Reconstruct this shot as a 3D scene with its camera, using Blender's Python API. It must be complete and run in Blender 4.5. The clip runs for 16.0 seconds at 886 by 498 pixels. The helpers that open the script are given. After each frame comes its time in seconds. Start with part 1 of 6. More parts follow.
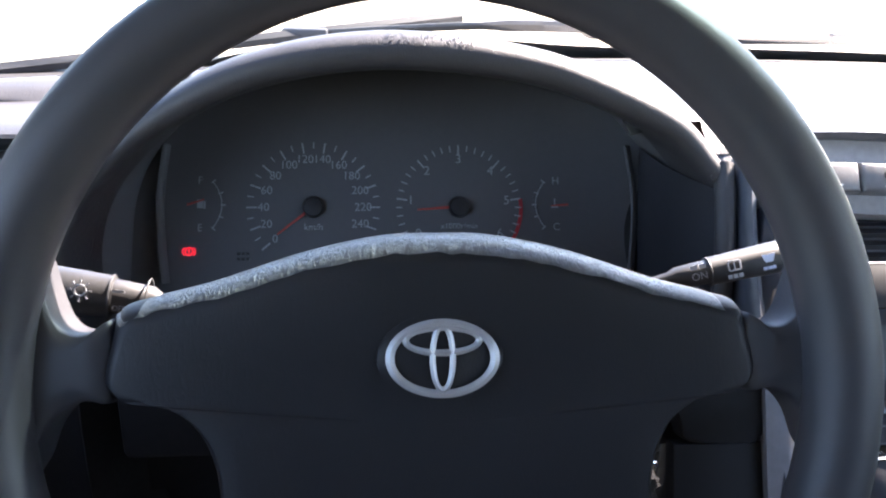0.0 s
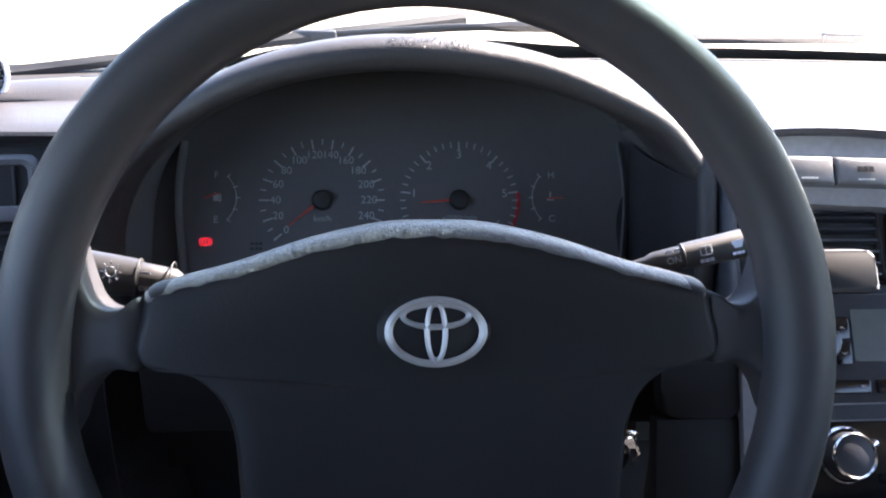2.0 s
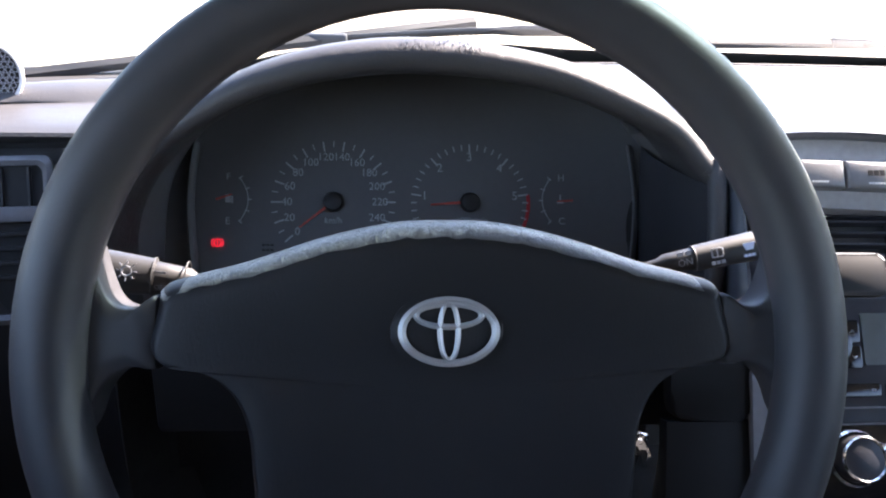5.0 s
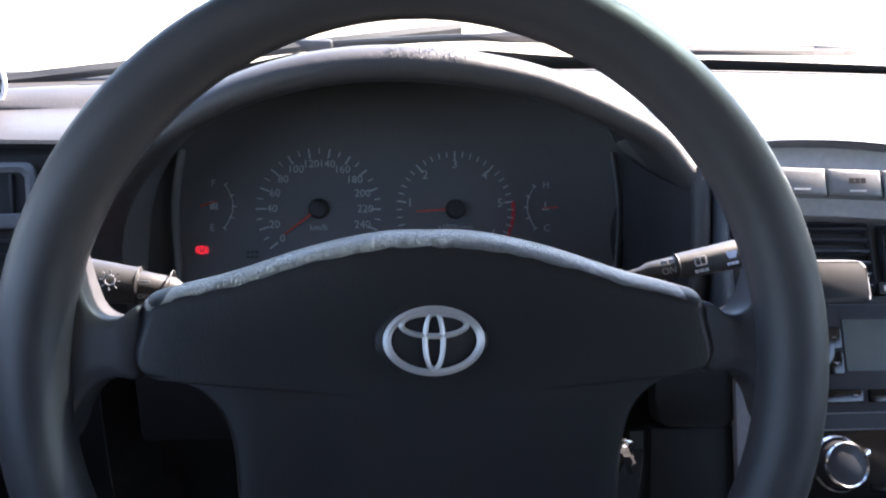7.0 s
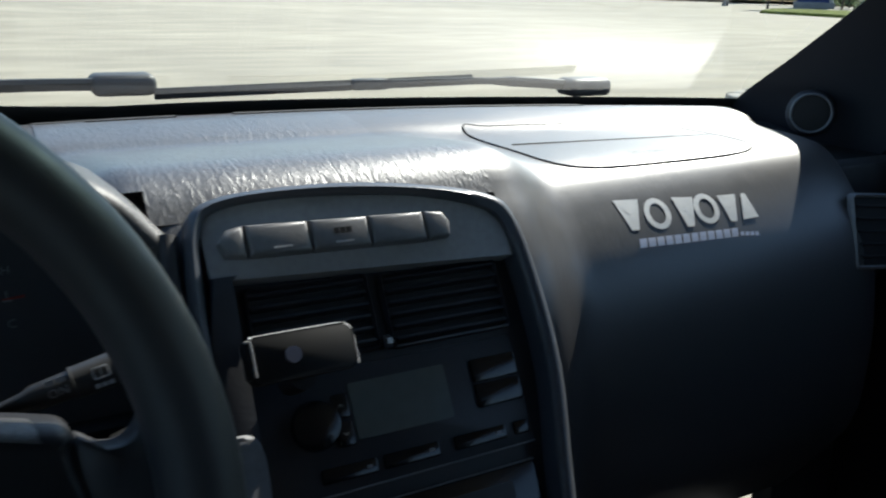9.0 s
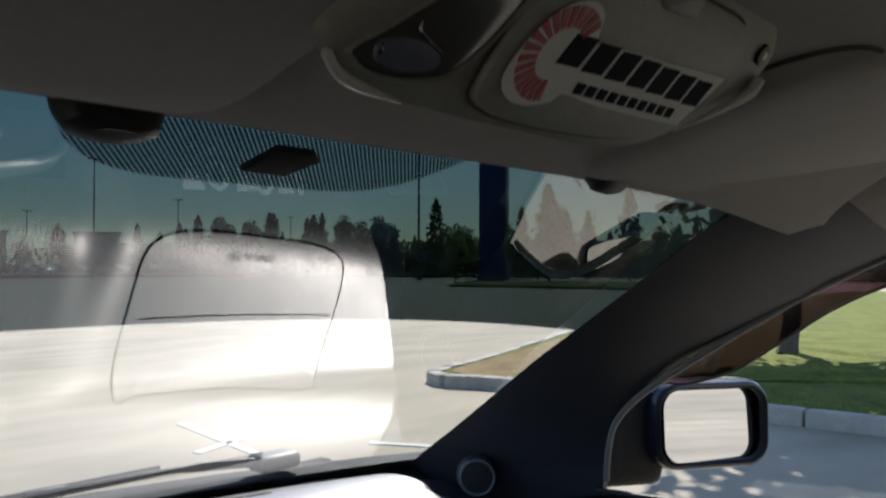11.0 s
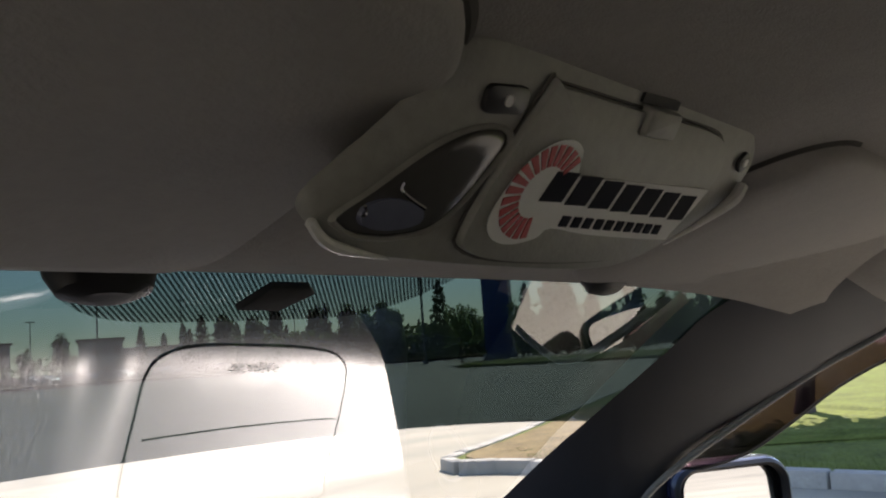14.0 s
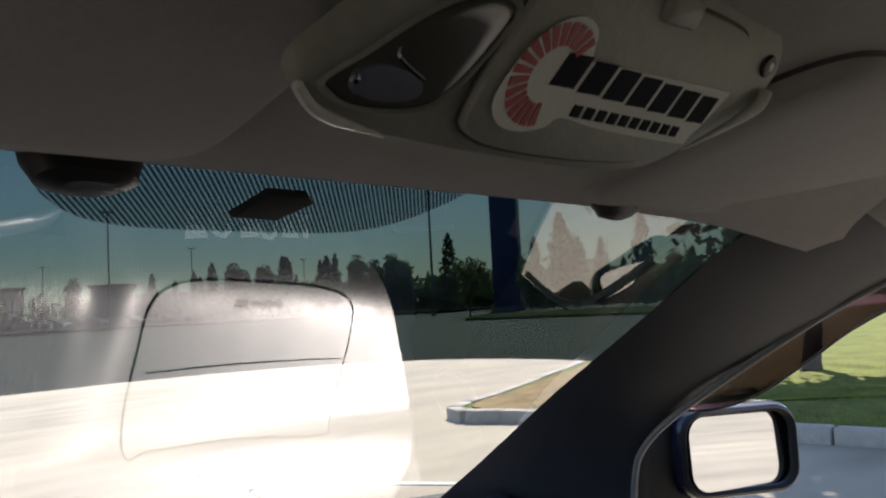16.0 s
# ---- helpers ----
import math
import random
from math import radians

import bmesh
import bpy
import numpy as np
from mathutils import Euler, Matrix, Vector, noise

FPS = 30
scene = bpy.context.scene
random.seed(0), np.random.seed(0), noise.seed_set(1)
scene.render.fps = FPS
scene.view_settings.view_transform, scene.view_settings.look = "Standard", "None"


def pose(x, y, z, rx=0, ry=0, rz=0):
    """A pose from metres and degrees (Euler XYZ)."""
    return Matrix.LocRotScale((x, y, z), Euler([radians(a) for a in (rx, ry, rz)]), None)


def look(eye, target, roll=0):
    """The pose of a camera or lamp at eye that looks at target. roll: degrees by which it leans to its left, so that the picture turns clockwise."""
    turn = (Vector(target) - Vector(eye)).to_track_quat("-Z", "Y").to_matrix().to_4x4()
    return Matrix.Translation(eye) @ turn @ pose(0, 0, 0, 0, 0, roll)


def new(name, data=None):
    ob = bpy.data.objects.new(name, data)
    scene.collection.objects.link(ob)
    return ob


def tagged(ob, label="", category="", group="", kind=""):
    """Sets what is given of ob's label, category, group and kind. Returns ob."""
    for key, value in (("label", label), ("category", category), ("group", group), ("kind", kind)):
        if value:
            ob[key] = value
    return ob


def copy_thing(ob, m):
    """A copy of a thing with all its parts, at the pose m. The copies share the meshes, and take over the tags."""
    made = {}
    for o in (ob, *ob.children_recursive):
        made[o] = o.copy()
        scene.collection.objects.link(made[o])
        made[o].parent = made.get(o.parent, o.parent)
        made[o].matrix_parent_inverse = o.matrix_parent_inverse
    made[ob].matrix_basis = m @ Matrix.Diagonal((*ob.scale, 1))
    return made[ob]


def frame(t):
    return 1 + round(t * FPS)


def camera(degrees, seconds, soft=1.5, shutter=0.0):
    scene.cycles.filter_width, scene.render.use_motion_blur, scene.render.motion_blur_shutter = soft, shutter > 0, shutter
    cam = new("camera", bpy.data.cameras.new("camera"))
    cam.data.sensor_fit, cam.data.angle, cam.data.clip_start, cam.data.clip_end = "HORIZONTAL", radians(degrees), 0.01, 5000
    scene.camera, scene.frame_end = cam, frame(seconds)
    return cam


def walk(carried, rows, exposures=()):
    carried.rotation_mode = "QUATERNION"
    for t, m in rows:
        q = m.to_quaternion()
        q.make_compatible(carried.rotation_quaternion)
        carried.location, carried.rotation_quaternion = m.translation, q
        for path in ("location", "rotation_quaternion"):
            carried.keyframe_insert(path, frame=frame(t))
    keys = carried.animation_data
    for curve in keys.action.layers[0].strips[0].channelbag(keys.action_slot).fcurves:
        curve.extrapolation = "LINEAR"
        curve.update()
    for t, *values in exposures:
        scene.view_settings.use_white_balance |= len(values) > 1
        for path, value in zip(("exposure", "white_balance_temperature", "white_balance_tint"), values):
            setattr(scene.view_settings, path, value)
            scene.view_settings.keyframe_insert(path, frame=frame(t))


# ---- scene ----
cam = camera(56.0, 16.0, soft=2.1, shutter=0.3)
PATH = [
    (0, (-0.029, -0.305, 1.099), (0.142, 1.551, 0.373), 1.6),
    (0.5, (-0.029, -0.329, 1.1), (0.122, 1.529, 0.376), 1.8),
    (1, (-0.028, -0.343, 1.107), (0.109, 1.515, 0.38), 1.5),
    (1.5, (-0.027, -0.346, 1.109), (0.119, 1.51, 0.379), 1.5),
    (2, (-0.024, -0.345, 1.108), (0.12, 1.511, 0.376), 1.3),
    (2.5, (-0.025, -0.349, 1.108), (0.106, 1.511, 0.385), 1.2),
    (3, (-0.026, -0.35, 1.108), (0.1, 1.512, 0.389), 1.3),
    (3.5, (-0.025, -0.347, 1.109), (0.095, 1.513, 0.384), 1.2),
    (4, (-0.026, -0.349, 1.108), (0.099, 1.511, 0.382), 1.3),
    (6.5, (-0.028, -0.347, 1.107), (0.105, 1.516, 0.392), 1.5),
    (7, (-0.027, -0.348, 1.11), (0.135, 1.513, 0.397), 1.7),
    (7.5, (-0.025, -0.348, 1.114), (0.231, 1.515, 0.433), 1.8),
    (8, (0.002, -0.33, 1.122), (0.467, 1.506, 0.48), 1.2),
    (8.5, (0.051, -0.304, 1.118), (0.811, 1.443, 0.51), 1.5),
    (9, (0.121, -0.285, 1.108), (1.053, 1.376, 0.497), 2.0),
    (9.5, (0.161, -0.258, 1.09), (1.212, 1.347, 0.526), 2.9),
    (10, (0.161, -0.292, 1.141), (1.508, 1.139, 0.771), 3.2),
    (10.2, (0.14, -0.328, 1.186), (1.579, 1.033, 0.912), 2.8),
    (12.3, (0.112, -0.339, 1.279), (1.598, 0.974, 1.541), -2.4),
    (12.5, (0.114, -0.339, 1.278), (1.598, 0.977, 1.533), -2.2),
    (13, (0.114, -0.338, 1.278), (1.598, 0.983, 1.511), -2.7),
    (13.5, (0.117, -0.337, 1.278), (1.598, 0.987, 1.509), -3.4),
    (14, (0.12, -0.34, 1.277), (1.606, 0.978, 1.514), -4.1),
    (14.5, (0.121, -0.337, 1.275), (1.611, 0.978, 1.503), -4.5),
    (15, (0.122, -0.339, 1.273), (1.611, 0.978, 1.49), -4.4),
    (15.5, (0.125, -0.335, 1.269), (1.616, 0.983, 1.466), -3.9),
    (16, (0.136, -0.328, 1.259), (1.609, 1.02, 1.385), -3.0),
]
walk(cam, [(t, look(eye, target, roll)) for t, eye, target, roll in PATH],
     exposures=[(0, 4.05, 6950, 22), (0.7, 4.05, 6950, 22), (1.6, 3.85, 6950, 22), (7.0, 3.8, 6950, 22), (7.6, 3.95, 6950, 22), (8.0, 2.95, 6700, 17), (8.5, 1.9, 6400, 8), (9.0, 1.25, 6350, 5), (9.5, 1.0, 6300, 3), (10.0, 0.55, 6050, 3),
                (10.2, 0.42, 6100, 5), (12.3, 2.75, 6750, 18), (13.0, 2.1, 6750, 18), (13.5, 1.8, 6750, 18), (14.5, 1.8, 6750, 19), (15.5, 1.85, 6750, 18), (16, 1.55, 6750, 18)])

# ---- light ----
SUN_AZ, SUN_EL = radians(58), radians(42)     # to the right of straight ahead, above the horizon
world = bpy.data.worlds.new("sky")
scene.world = world
world.use_nodes = True
wn = world.node_tree.nodes
sky = wn.new("ShaderNodeTexSky")
sky.sky_type, sky.sun_disc = "NISHITA", False
sky.sun_elevation, sky.sun_rotation = SUN_EL, SUN_AZ
sky.dust_density, sky.ozone_density = 0.3, 2.0
world.node_tree.links.new(sky.outputs[0], wn["Background"].inputs[0])
wn["Background"].inputs[1].default_value = 0.1
sun = new("sun", bpy.data.lights.new("sun", "SUN"))
sun.data.energy, sun.data.angle, sun.data.color = 4.0, radians(0.5), (1.0, 0.95, 0.87)
sun_to = Vector((math.sin(SUN_AZ) * math.cos(SUN_EL), math.cos(SUN_AZ) * math.cos(SUN_EL), math.sin(SUN_EL)))
sun.matrix_world = look(sun_to * 40, (0, 0, 0))


# ---- materials ----
def mat(name, color, rough=0.5, metal=0.0, vary=0.15, scale=20.0, bump=0.0, bscale=300.0, coat=0.0, spec=0.5, emit=None, stretch=None):
    """A surface with variation at two scales, and a fine relief."""
    m = bpy.data.materials.new(name)
    m.use_nodes = True
    nt = m.node_tree
    b = nt.nodes["Principled BSDF"]
    b.inputs["Metallic"].default_value, b.inputs["Coat Weight"].default_value = metal, coat
    b.inputs["Coat Roughness"].default_value = max(0.05, rough - 0.1)
    b.inputs["Specular IOR Level"].default_value = spec
    tc = nt.nodes.new("ShaderNodeTexCoord")
    src = tc.outputs["Object"]
    if stretch:
        mp = nt.nodes.new("ShaderNodeMapping")
        mp.inputs["Scale"].default_value = stretch
        nt.links.new(src, mp.inputs[0])
        src = mp.outputs[0]
    big, fine = nt.nodes.new("ShaderNodeTexNoise"), nt.nodes.new("ShaderNodeTexNoise")
    big.inputs["Scale"].default_value, fine.inputs["Scale"].default_value = scale, scale * 9
    big.inputs["Detail"].default_value, fine.inputs["Detail"].default_value = 4, 3
    nt.links.new(src, big.inputs["Vector"]), nt.links.new(src, fine.inputs["Vector"])
    add = nt.nodes.new("ShaderNodeMath")
    add.operation = "ADD"
    nt.links.new(big.outputs["Fac"], add.inputs[0]), nt.links.new(fine.outputs["Fac"], add.inputs[1])
    ramp = nt.nodes.new("ShaderNodeMapRange")
    ramp.inputs["From Min"].default_value, ramp.inputs["From Max"].default_value = 0.6, 1.4
    nt.links.new(add.outputs[0], ramp.inputs["Value"])
    mix = nt.nodes.new("ShaderNodeMix")
    mix.data_type = "RGBA"
    mix.inputs["A"].default_value = (*[max(0, c * (1 - vary)) for c in color], 1)
    mix.inputs["B"].default_value = (*[min(1, c * (1 + vary)) for c in color], 1)
    nt.links.new(ramp.outputs[0], mix.inputs["Factor"]), nt.links.new(mix.outputs["Result"], b.inputs["Base Color"])
    rr = nt.nodes.new("ShaderNodeMapRange")
    rr.inputs["To Min"].default_value, rr.inputs["To Max"].default_value = max(0.02, rough * 0.88), min(1, rough * 1.12)
    nt.links.new(ramp.outputs[0], rr.inputs["Value"]), nt.links.new(rr.outputs[0], b.inputs["Roughness"])
    if bump:
        n = nt.nodes.new("ShaderNodeTexNoise")
        n.inputs["Scale"].default_value, n.inputs["Detail"].default_value = bscale, 4
        nt.links.new(src, n.inputs["Vector"])
        bp = nt.nodes.new("ShaderNodeBump")
        bp.inputs["Strength"].default_value, bp.inputs["Distance"].default_value = bump, 0.002
        nt.links.new(n.outputs["Fac"], bp.inputs["Height"]), nt.links.new(bp.outputs[0], b.inputs["Normal"])
    if emit:
        b.inputs["Emission Color"].default_value = (*emit[:3], 1)
        b.inputs["Emission Strength"].default_value = emit[3]
    return m


def leather(name, color, rough, strength=0.6, scale=90.0, spec=0.5, coat=0.0):
    """Moulded vinyl with a wrinkled leather grain."""
    m = mat(name, color, rough, vary=0.12, scale=9.0, spec=spec, coat=coat)
    nt = m.node_tree
    b = nt.nodes["Principled BSDF"]
    tc = nt.nodes.new("ShaderNodeTexCoord")
    crease, fine = nt.nodes.new("ShaderNodeTexNoise"), nt.nodes.new("ShaderNodeTexNoise")
    fine.inputs["Scale"].default_value, fine.inputs["Detail"].default_value = 900, 3
    crease.inputs["Scale"].default_value, crease.inputs["Detail"].default_value, crease.inputs["Distortion"].default_value = scale, 3, 1.2
    mp = nt.nodes.new("ShaderNodeMapping")
    mp.inputs["Scale"].default_value = (1.0, 0.28, 0.4)
    mp.inputs["Rotation"].default_value = (0, 0, 0.25)
    nt.links.new(tc.outputs["Object"], mp.inputs[0]), nt.links.new(mp.outputs[0], crease.inputs["Vector"])
    nt.links.new(tc.outputs["Object"], fine.inputs["Vector"])
    mid, ab, mr = nt.nodes.new("ShaderNodeMath"), nt.nodes.new("ShaderNodeMath"), nt.nodes.new("ShaderNodeMapRange")
    mid.operation, ab.operation = "SUBTRACT", "ABSOLUTE"
    mid.inputs[1].default_value = 0.5
    mr.inputs["From Max"].default_value = 0.07
    nt.links.new(crease.outputs["Fac"], mid.inputs[0]), nt.links.new(mid.outputs[0], ab.inputs[0]), nt.links.new(ab.outputs[0], mr.inputs["Value"])
    sm = nt.nodes.new("ShaderNodeMath")
    sm.operation = "MULTIPLY_ADD"
    sm.inputs[1].default_value = 0.3
    nt.links.new(fine.outputs["Fac"], sm.inputs[0]), nt.links.new(mr.outputs[0], sm.inputs[2])
    bp = nt.nodes.new("ShaderNodeBump")
    bp.inputs["Strength"].default_value, bp.inputs["Distance"].default_value = strength, 0.0006
    nt.links.new(sm.outputs[0], bp.inputs["Height"]), nt.links.new(bp.outputs[0], b.inputs["Normal"])
    return m


def wrinkled(name, color, rough, strength, spec=1.0, coat=0.0):
    """Moulded vinyl with soft creases that run from front to back, in places deeper than in others."""
    m = mat(name, color, rough, vary=0.12, scale=9.0, spec=spec, coat=coat)
    nt = m.node_tree
    tc, mp = nt.nodes.new("ShaderNodeTexCoord"), nt.nodes.new("ShaderNodeMapping")
    mp.inputs["Scale"].default_value, mp.inputs["Rotation"].default_value = (1.0, 0.30, 0.45), (0, 0, 0.2)
    crease, fine, where = (nt.nodes.new("ShaderNodeTexNoise") for _ in range(3))
    for n, sc_, de, di in ((crease, 240, 2, 0.9), (fine, 1100, 2, 0), (where, 14, 2, 0)):
        n.inputs["Scale"].default_value, n.inputs["Detail"].default_value, n.inputs["Distortion"].default_value = sc_, de, di
    nt.links.new(tc.outputs["Object"], mp.inputs[0]), nt.links.new(mp.outputs[0], crease.inputs["Vector"])
    nt.links.new(tc.outputs["Object"], fine.inputs["Vector"]), nt.links.new(tc.outputs["Object"], where.inputs["Vector"])
    amount, mul, add = nt.nodes.new("ShaderNodeMapRange"), nt.nodes.new("ShaderNodeMath"), nt.nodes.new("ShaderNodeMath")
    amount.inputs["From Min"].default_value, amount.inputs["From Max"].default_value, amount.inputs["To Min"].default_value = 0.35, 0.65, 0.35
    mul.operation, add.operation, add.inputs[1].default_value = "MULTIPLY", "MULTIPLY_ADD", 0.12
    nt.links.new(where.outputs["Fac"], amount.inputs["Value"]), nt.links.new(amount.outputs[0], mul.inputs[0]), nt.links.new(crease.outputs["Fac"], mul.inputs[1])
    nt.links.new(fine.outputs["Fac"], add.inputs[0]), nt.links.new(mul.outputs[0], add.inputs[2])
    bp = nt.nodes.new("ShaderNodeBump")
    bp.inputs["Strength"].default_value, bp.inputs["Distance"].default_value = strength, 0.0015
    nt.links.new(add.outputs[0], bp.inputs["Height"]), nt.links.new(bp.outputs[0], nt.nodes["Principled BSDF"].inputs["Normal"])
    return m


def glass(name, color, gloss=1.0, rough=0.0):
    """A thin pane: what is behind it shows through, tinted, and it mirrors what is before it."""
    m = bpy.data.materials.new(name)
    m.use_nodes = True
    nt = m.node_tree
    nt.nodes.remove(nt.nodes["Principled BSDF"])
    tr, gl, lw, po, fr, mx = (nt.nodes.new("ShaderNode" + k) for k in ("BsdfTransparent", "BsdfGlossy", "LayerWeight", "Math", "Math", "MixShader"))
    tr.inputs[0].default_value, gl.inputs["Roughness"].default_value = (*color, 1), rough
    gl.inputs[0].default_value = (gloss, gloss, gloss, 1)
    po.operation, fr.operation = "POWER", "MULTIPLY_ADD"
    po.inputs[1].default_value, fr.inputs[1].default_value, fr.inputs[2].default_value = 3.7, 0.94, 0.055
    lw.inputs[0].default_value = 0.5
    nt.links.new(lw.outputs["Facing"], po.inputs[0]), nt.links.new(po.outputs[0], fr.inputs[0])
    nt.links.new(fr.outputs[0], mx.inputs[0]), nt.links.new(tr.outputs[0], mx.inputs[1]), nt.links.new(gl.outputs[0], mx.inputs[2])
    nt.links.new(mx.outputs[0], nt.nodes["Material Output"].inputs[0])
    return m


def dotted(name):
    """Black ceramic print of fine dots, clear between them."""
    m = glass(name, (0.02, 0.02, 0.02))
    nt = m.node_tree
    tc, wv = nt.nodes.new("ShaderNodeTexCoord"), nt.nodes.new("ShaderNodeTexWave")
    sx, ma, co = (nt.nodes.new("ShaderNode" + k) for k in ("SeparateXYZ", "Math", "CombineXYZ"))
    ma.operation, ma.inputs[1].default_value = "MULTIPLY_ADD", 2.13          # rows of dots run aslant over the glass
    nt.links.new(tc.outputs["Object"], sx.inputs[0]), nt.links.new(sx.outputs["Z"], ma.inputs[0]), nt.links.new(sx.outputs["X"], ma.inputs[2])
    nt.links.new(ma.outputs[0], co.inputs[0]), nt.links.new(co.outputs[0], wv.inputs["Vector"])
    wv.inputs["Scale"].default_value = 110
    cr = nt.nodes.new("ShaderNodeValToRGB")
    cr.color_ramp.elements[0].position, cr.color_ramp.elements[1].position = 0.50, 0.58
    cr.color_ramp.elements[0].color, cr.color_ramp.elements[1].color = (0.10, 0.10, 0.10, 1), (0.7, 0.7, 0.7, 1)
    nt.links.new(wv.outputs["Fac"], cr.inputs[0])
    nt.links.new(cr.outputs[0], nt.nodes["Transparent BSDF"].inputs[0])
    nt.nodes["Mix Shader"].inputs[0].default_value = 0.0
    nt.links.remove(nt.nodes["Mix Shader"].inputs[0].links[0])
    return m


DASH = wrinkled("charcoal_vinyl", (0.051, 0.0495, 0.0505), 0.44, 0.7, coat=0.35)
DASHP = wrinkled("smooth_grained_vinyl", (0.051, 0.0495, 0.0505), 0.44, 0.12, coat=0.2)
HOODV = leather("hood_vinyl", (0.04, 0.039, 0.041), 0.5, 0.2, 220)
DASH_LOW = leather("dark_vinyl", (0.03, 0.03, 0.032), 0.5, 0.15, 300)
LID = mat("smooth_vinyl", (0.06, 0.0585, 0.0595), 0.42, spec=1.0, coat=0.1, bump=0.12, bscale=500)
WHEEL = leather("wheel_rubber", (0.0295, 0.030, 0.034), 0.5, 0.08, 800)
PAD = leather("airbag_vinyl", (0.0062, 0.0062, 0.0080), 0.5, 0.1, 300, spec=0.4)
WORN_LIT = leather("worn_lit_vinyl", (0.055, 0.054, 0.056), 0.36, 1.0, 500, spec=1.0)
BLACK = mat("black_plastic", (0.017, 0.017, 0.0185), 0.5, spec=0.4, bump=0.08, bscale=400)
SHROUD = leather("shroud_vinyl", (0.13, 0.13, 0.137), 0.6, 0.1, 300)
DIALFACE = mat("dial_black", (0.085, 0.085, 0.09), 0.6, vary=0.08)
BORDER = mat("ceramic_border", (0.06, 0.061, 0.065), 0.5)
MATTE = mat("matte_black", (0.014, 0.014, 0.015), 0.75)
GLOSSY = mat("glossy_black", (0.008, 0.008, 0.009), 0.15)
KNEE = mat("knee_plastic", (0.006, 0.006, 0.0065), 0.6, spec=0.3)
STALK = mat("stalk_plastic", (0.02, 0.02, 0.021), 0.46, spec=0.8)
TRIM = mat("grey_trim", (0.15, 0.152, 0.16), 0.4, bump=0.06, bscale=600)
STACKB = mat("stack_plastic", (0.024, 0.025, 0.030), 0.45, spec=0.45, bump=0.06, bscale=500)
BEZEL = mat("bezel_plastic", (0.06, 0.066, 0.078), 0.35, bump=0.05, bscale=600)
FASCIA = mat("fascia_plastic", (0.30, 0.297, 0.297), 0.42, bump=0.06, bscale=600)
SWITCH = mat("switch_plastic", (0.17, 0.168, 0.17), 0.4, bump=0.08, bscale=600)
SILVER = mat("silver_trim", (0.32, 0.33, 0.36), 0.45)
SATIN = mat("satin_chrome", (0.42, 0.42, 0.42), 0.45, metal=0.55, vary=0.08)
CHROME = mat("chrome", (0.75, 0.75, 0.76), 0.16, metal=1.0, vary=0.05)
WHITE_INK = mat("white_ink", (0.72, 0.72, 0.7), 0.6, vary=0.05)
GAUGE_INK = mat("gauge_ink", (0.3, 0.31, 0.33), 0.7, vary=0.03)
BLUE_INK = mat("pale_blue_ink", (0.5, 0.55, 0.68), 0.6, vary=0.05)
RED_INK = mat("red_ink", (0.38, 0.018, 0.028), 0.5, vary=0.08)
NAVY_INK = mat("navy_ink", (0.012, 0.013, 0.024), 0.8, spec=0.15)
NEEDLE = mat("red_needle", (0.42, 0.05, 0.035), 0.5, vary=0.05)
WARN = mat("lit_red_lamp", (0.6, 0.02, 0.03), 0.5, emit=(1.0, 0.03, 0.06, 0.09))
LCD = mat("grey_green_lcd", (0.09, 0.11, 0.105), 0.25, vary=0.08, scale=12)
SMOKE = mat("smoked_lens", (0.016, 0.016, 0.018), 0.4, vary=0.1)
SMOKED = mat("smoked_beige_lens", (0.075, 0.074, 0.07), 0.18, vary=0.1)
LENS = mat("frosted_lens", (0.13, 0.14, 0.19), 0.2, vary=0.1)
BEIGE = mat("beige_plastic", (0.275, 0.272, 0.24), 0.5, bump=0.15, bscale=500)
GAPB = mat("shaded_beige_joint", (0.09, 0.085, 0.075), 0.8)
CLOTH = mat("beige_headlining", (0.36, 0.34, 0.31), 0.9, vary=0.1, scale=30, bump=0.35, bscale=900)
VISOR = mat("beige_vinyl", (0.36, 0.34, 0.31), 0.7, vary=0.08, scale=25, bump=0.2, bscale=600)
PILLAR = mat("dark_cloth_trim", (0.026, 0.029, 0.038), 0.58, spec=0.45, bump=0.3, bscale=900)
DOOR = mat("black_door_vinyl", (0.007, 0.007, 0.008), 0.8, spec=0.06, bump=0.3, bscale=350)
VELOUR = mat("grey_velour", (0.07, 0.07, 0.07), 0.85, vary=0.6, scale=60, bump=0.6, bscale=700)
SUNLIT_STRIP = mat("sunlit_pale_vinyl", (0.72, 0.72, 0.7), 0.5, vary=0.2, scale=60)
RUBBER = mat("rubber", (0.015, 0.015, 0.016), 0.55)
GREYRUB = mat("weathered_rubber", (0.04, 0.041, 0.043), 0.5)
CARPET = mat("carpet", (0.02, 0.02, 0.021), 0.95, bump=0.5, bscale=500)
PAINT = mat("dark_blue_paint", (0.02, 0.022, 0.05), 0.25, coat=0.8)
MIRROR = mat("mirror_glass", (0.9, 0.92, 0.95), 0.015, metal=1.0, vary=0.0)
PANE = glass("windscreen_glass", (0.86, 0.9, 0.88), 0.9)
SIDE = glass("side_glass", (0.9, 0.92, 0.91), 0.6)
FILM = glass("sun_band_film", (0.062, 0.09, 0.09), 0.0)
GUARD = glass("smoked_acrylic", (0.085, 0.05, 0.062), 0.5)
FRIT = dotted("ceramic_dots")
ASPHALT = mat("sunbleached_asphalt", (0.345, 0.302, 0.23), 0.9, vary=0.42, scale=0.13, bump=0.4, bscale=60, stretch=(0.5, 1.4, 1))
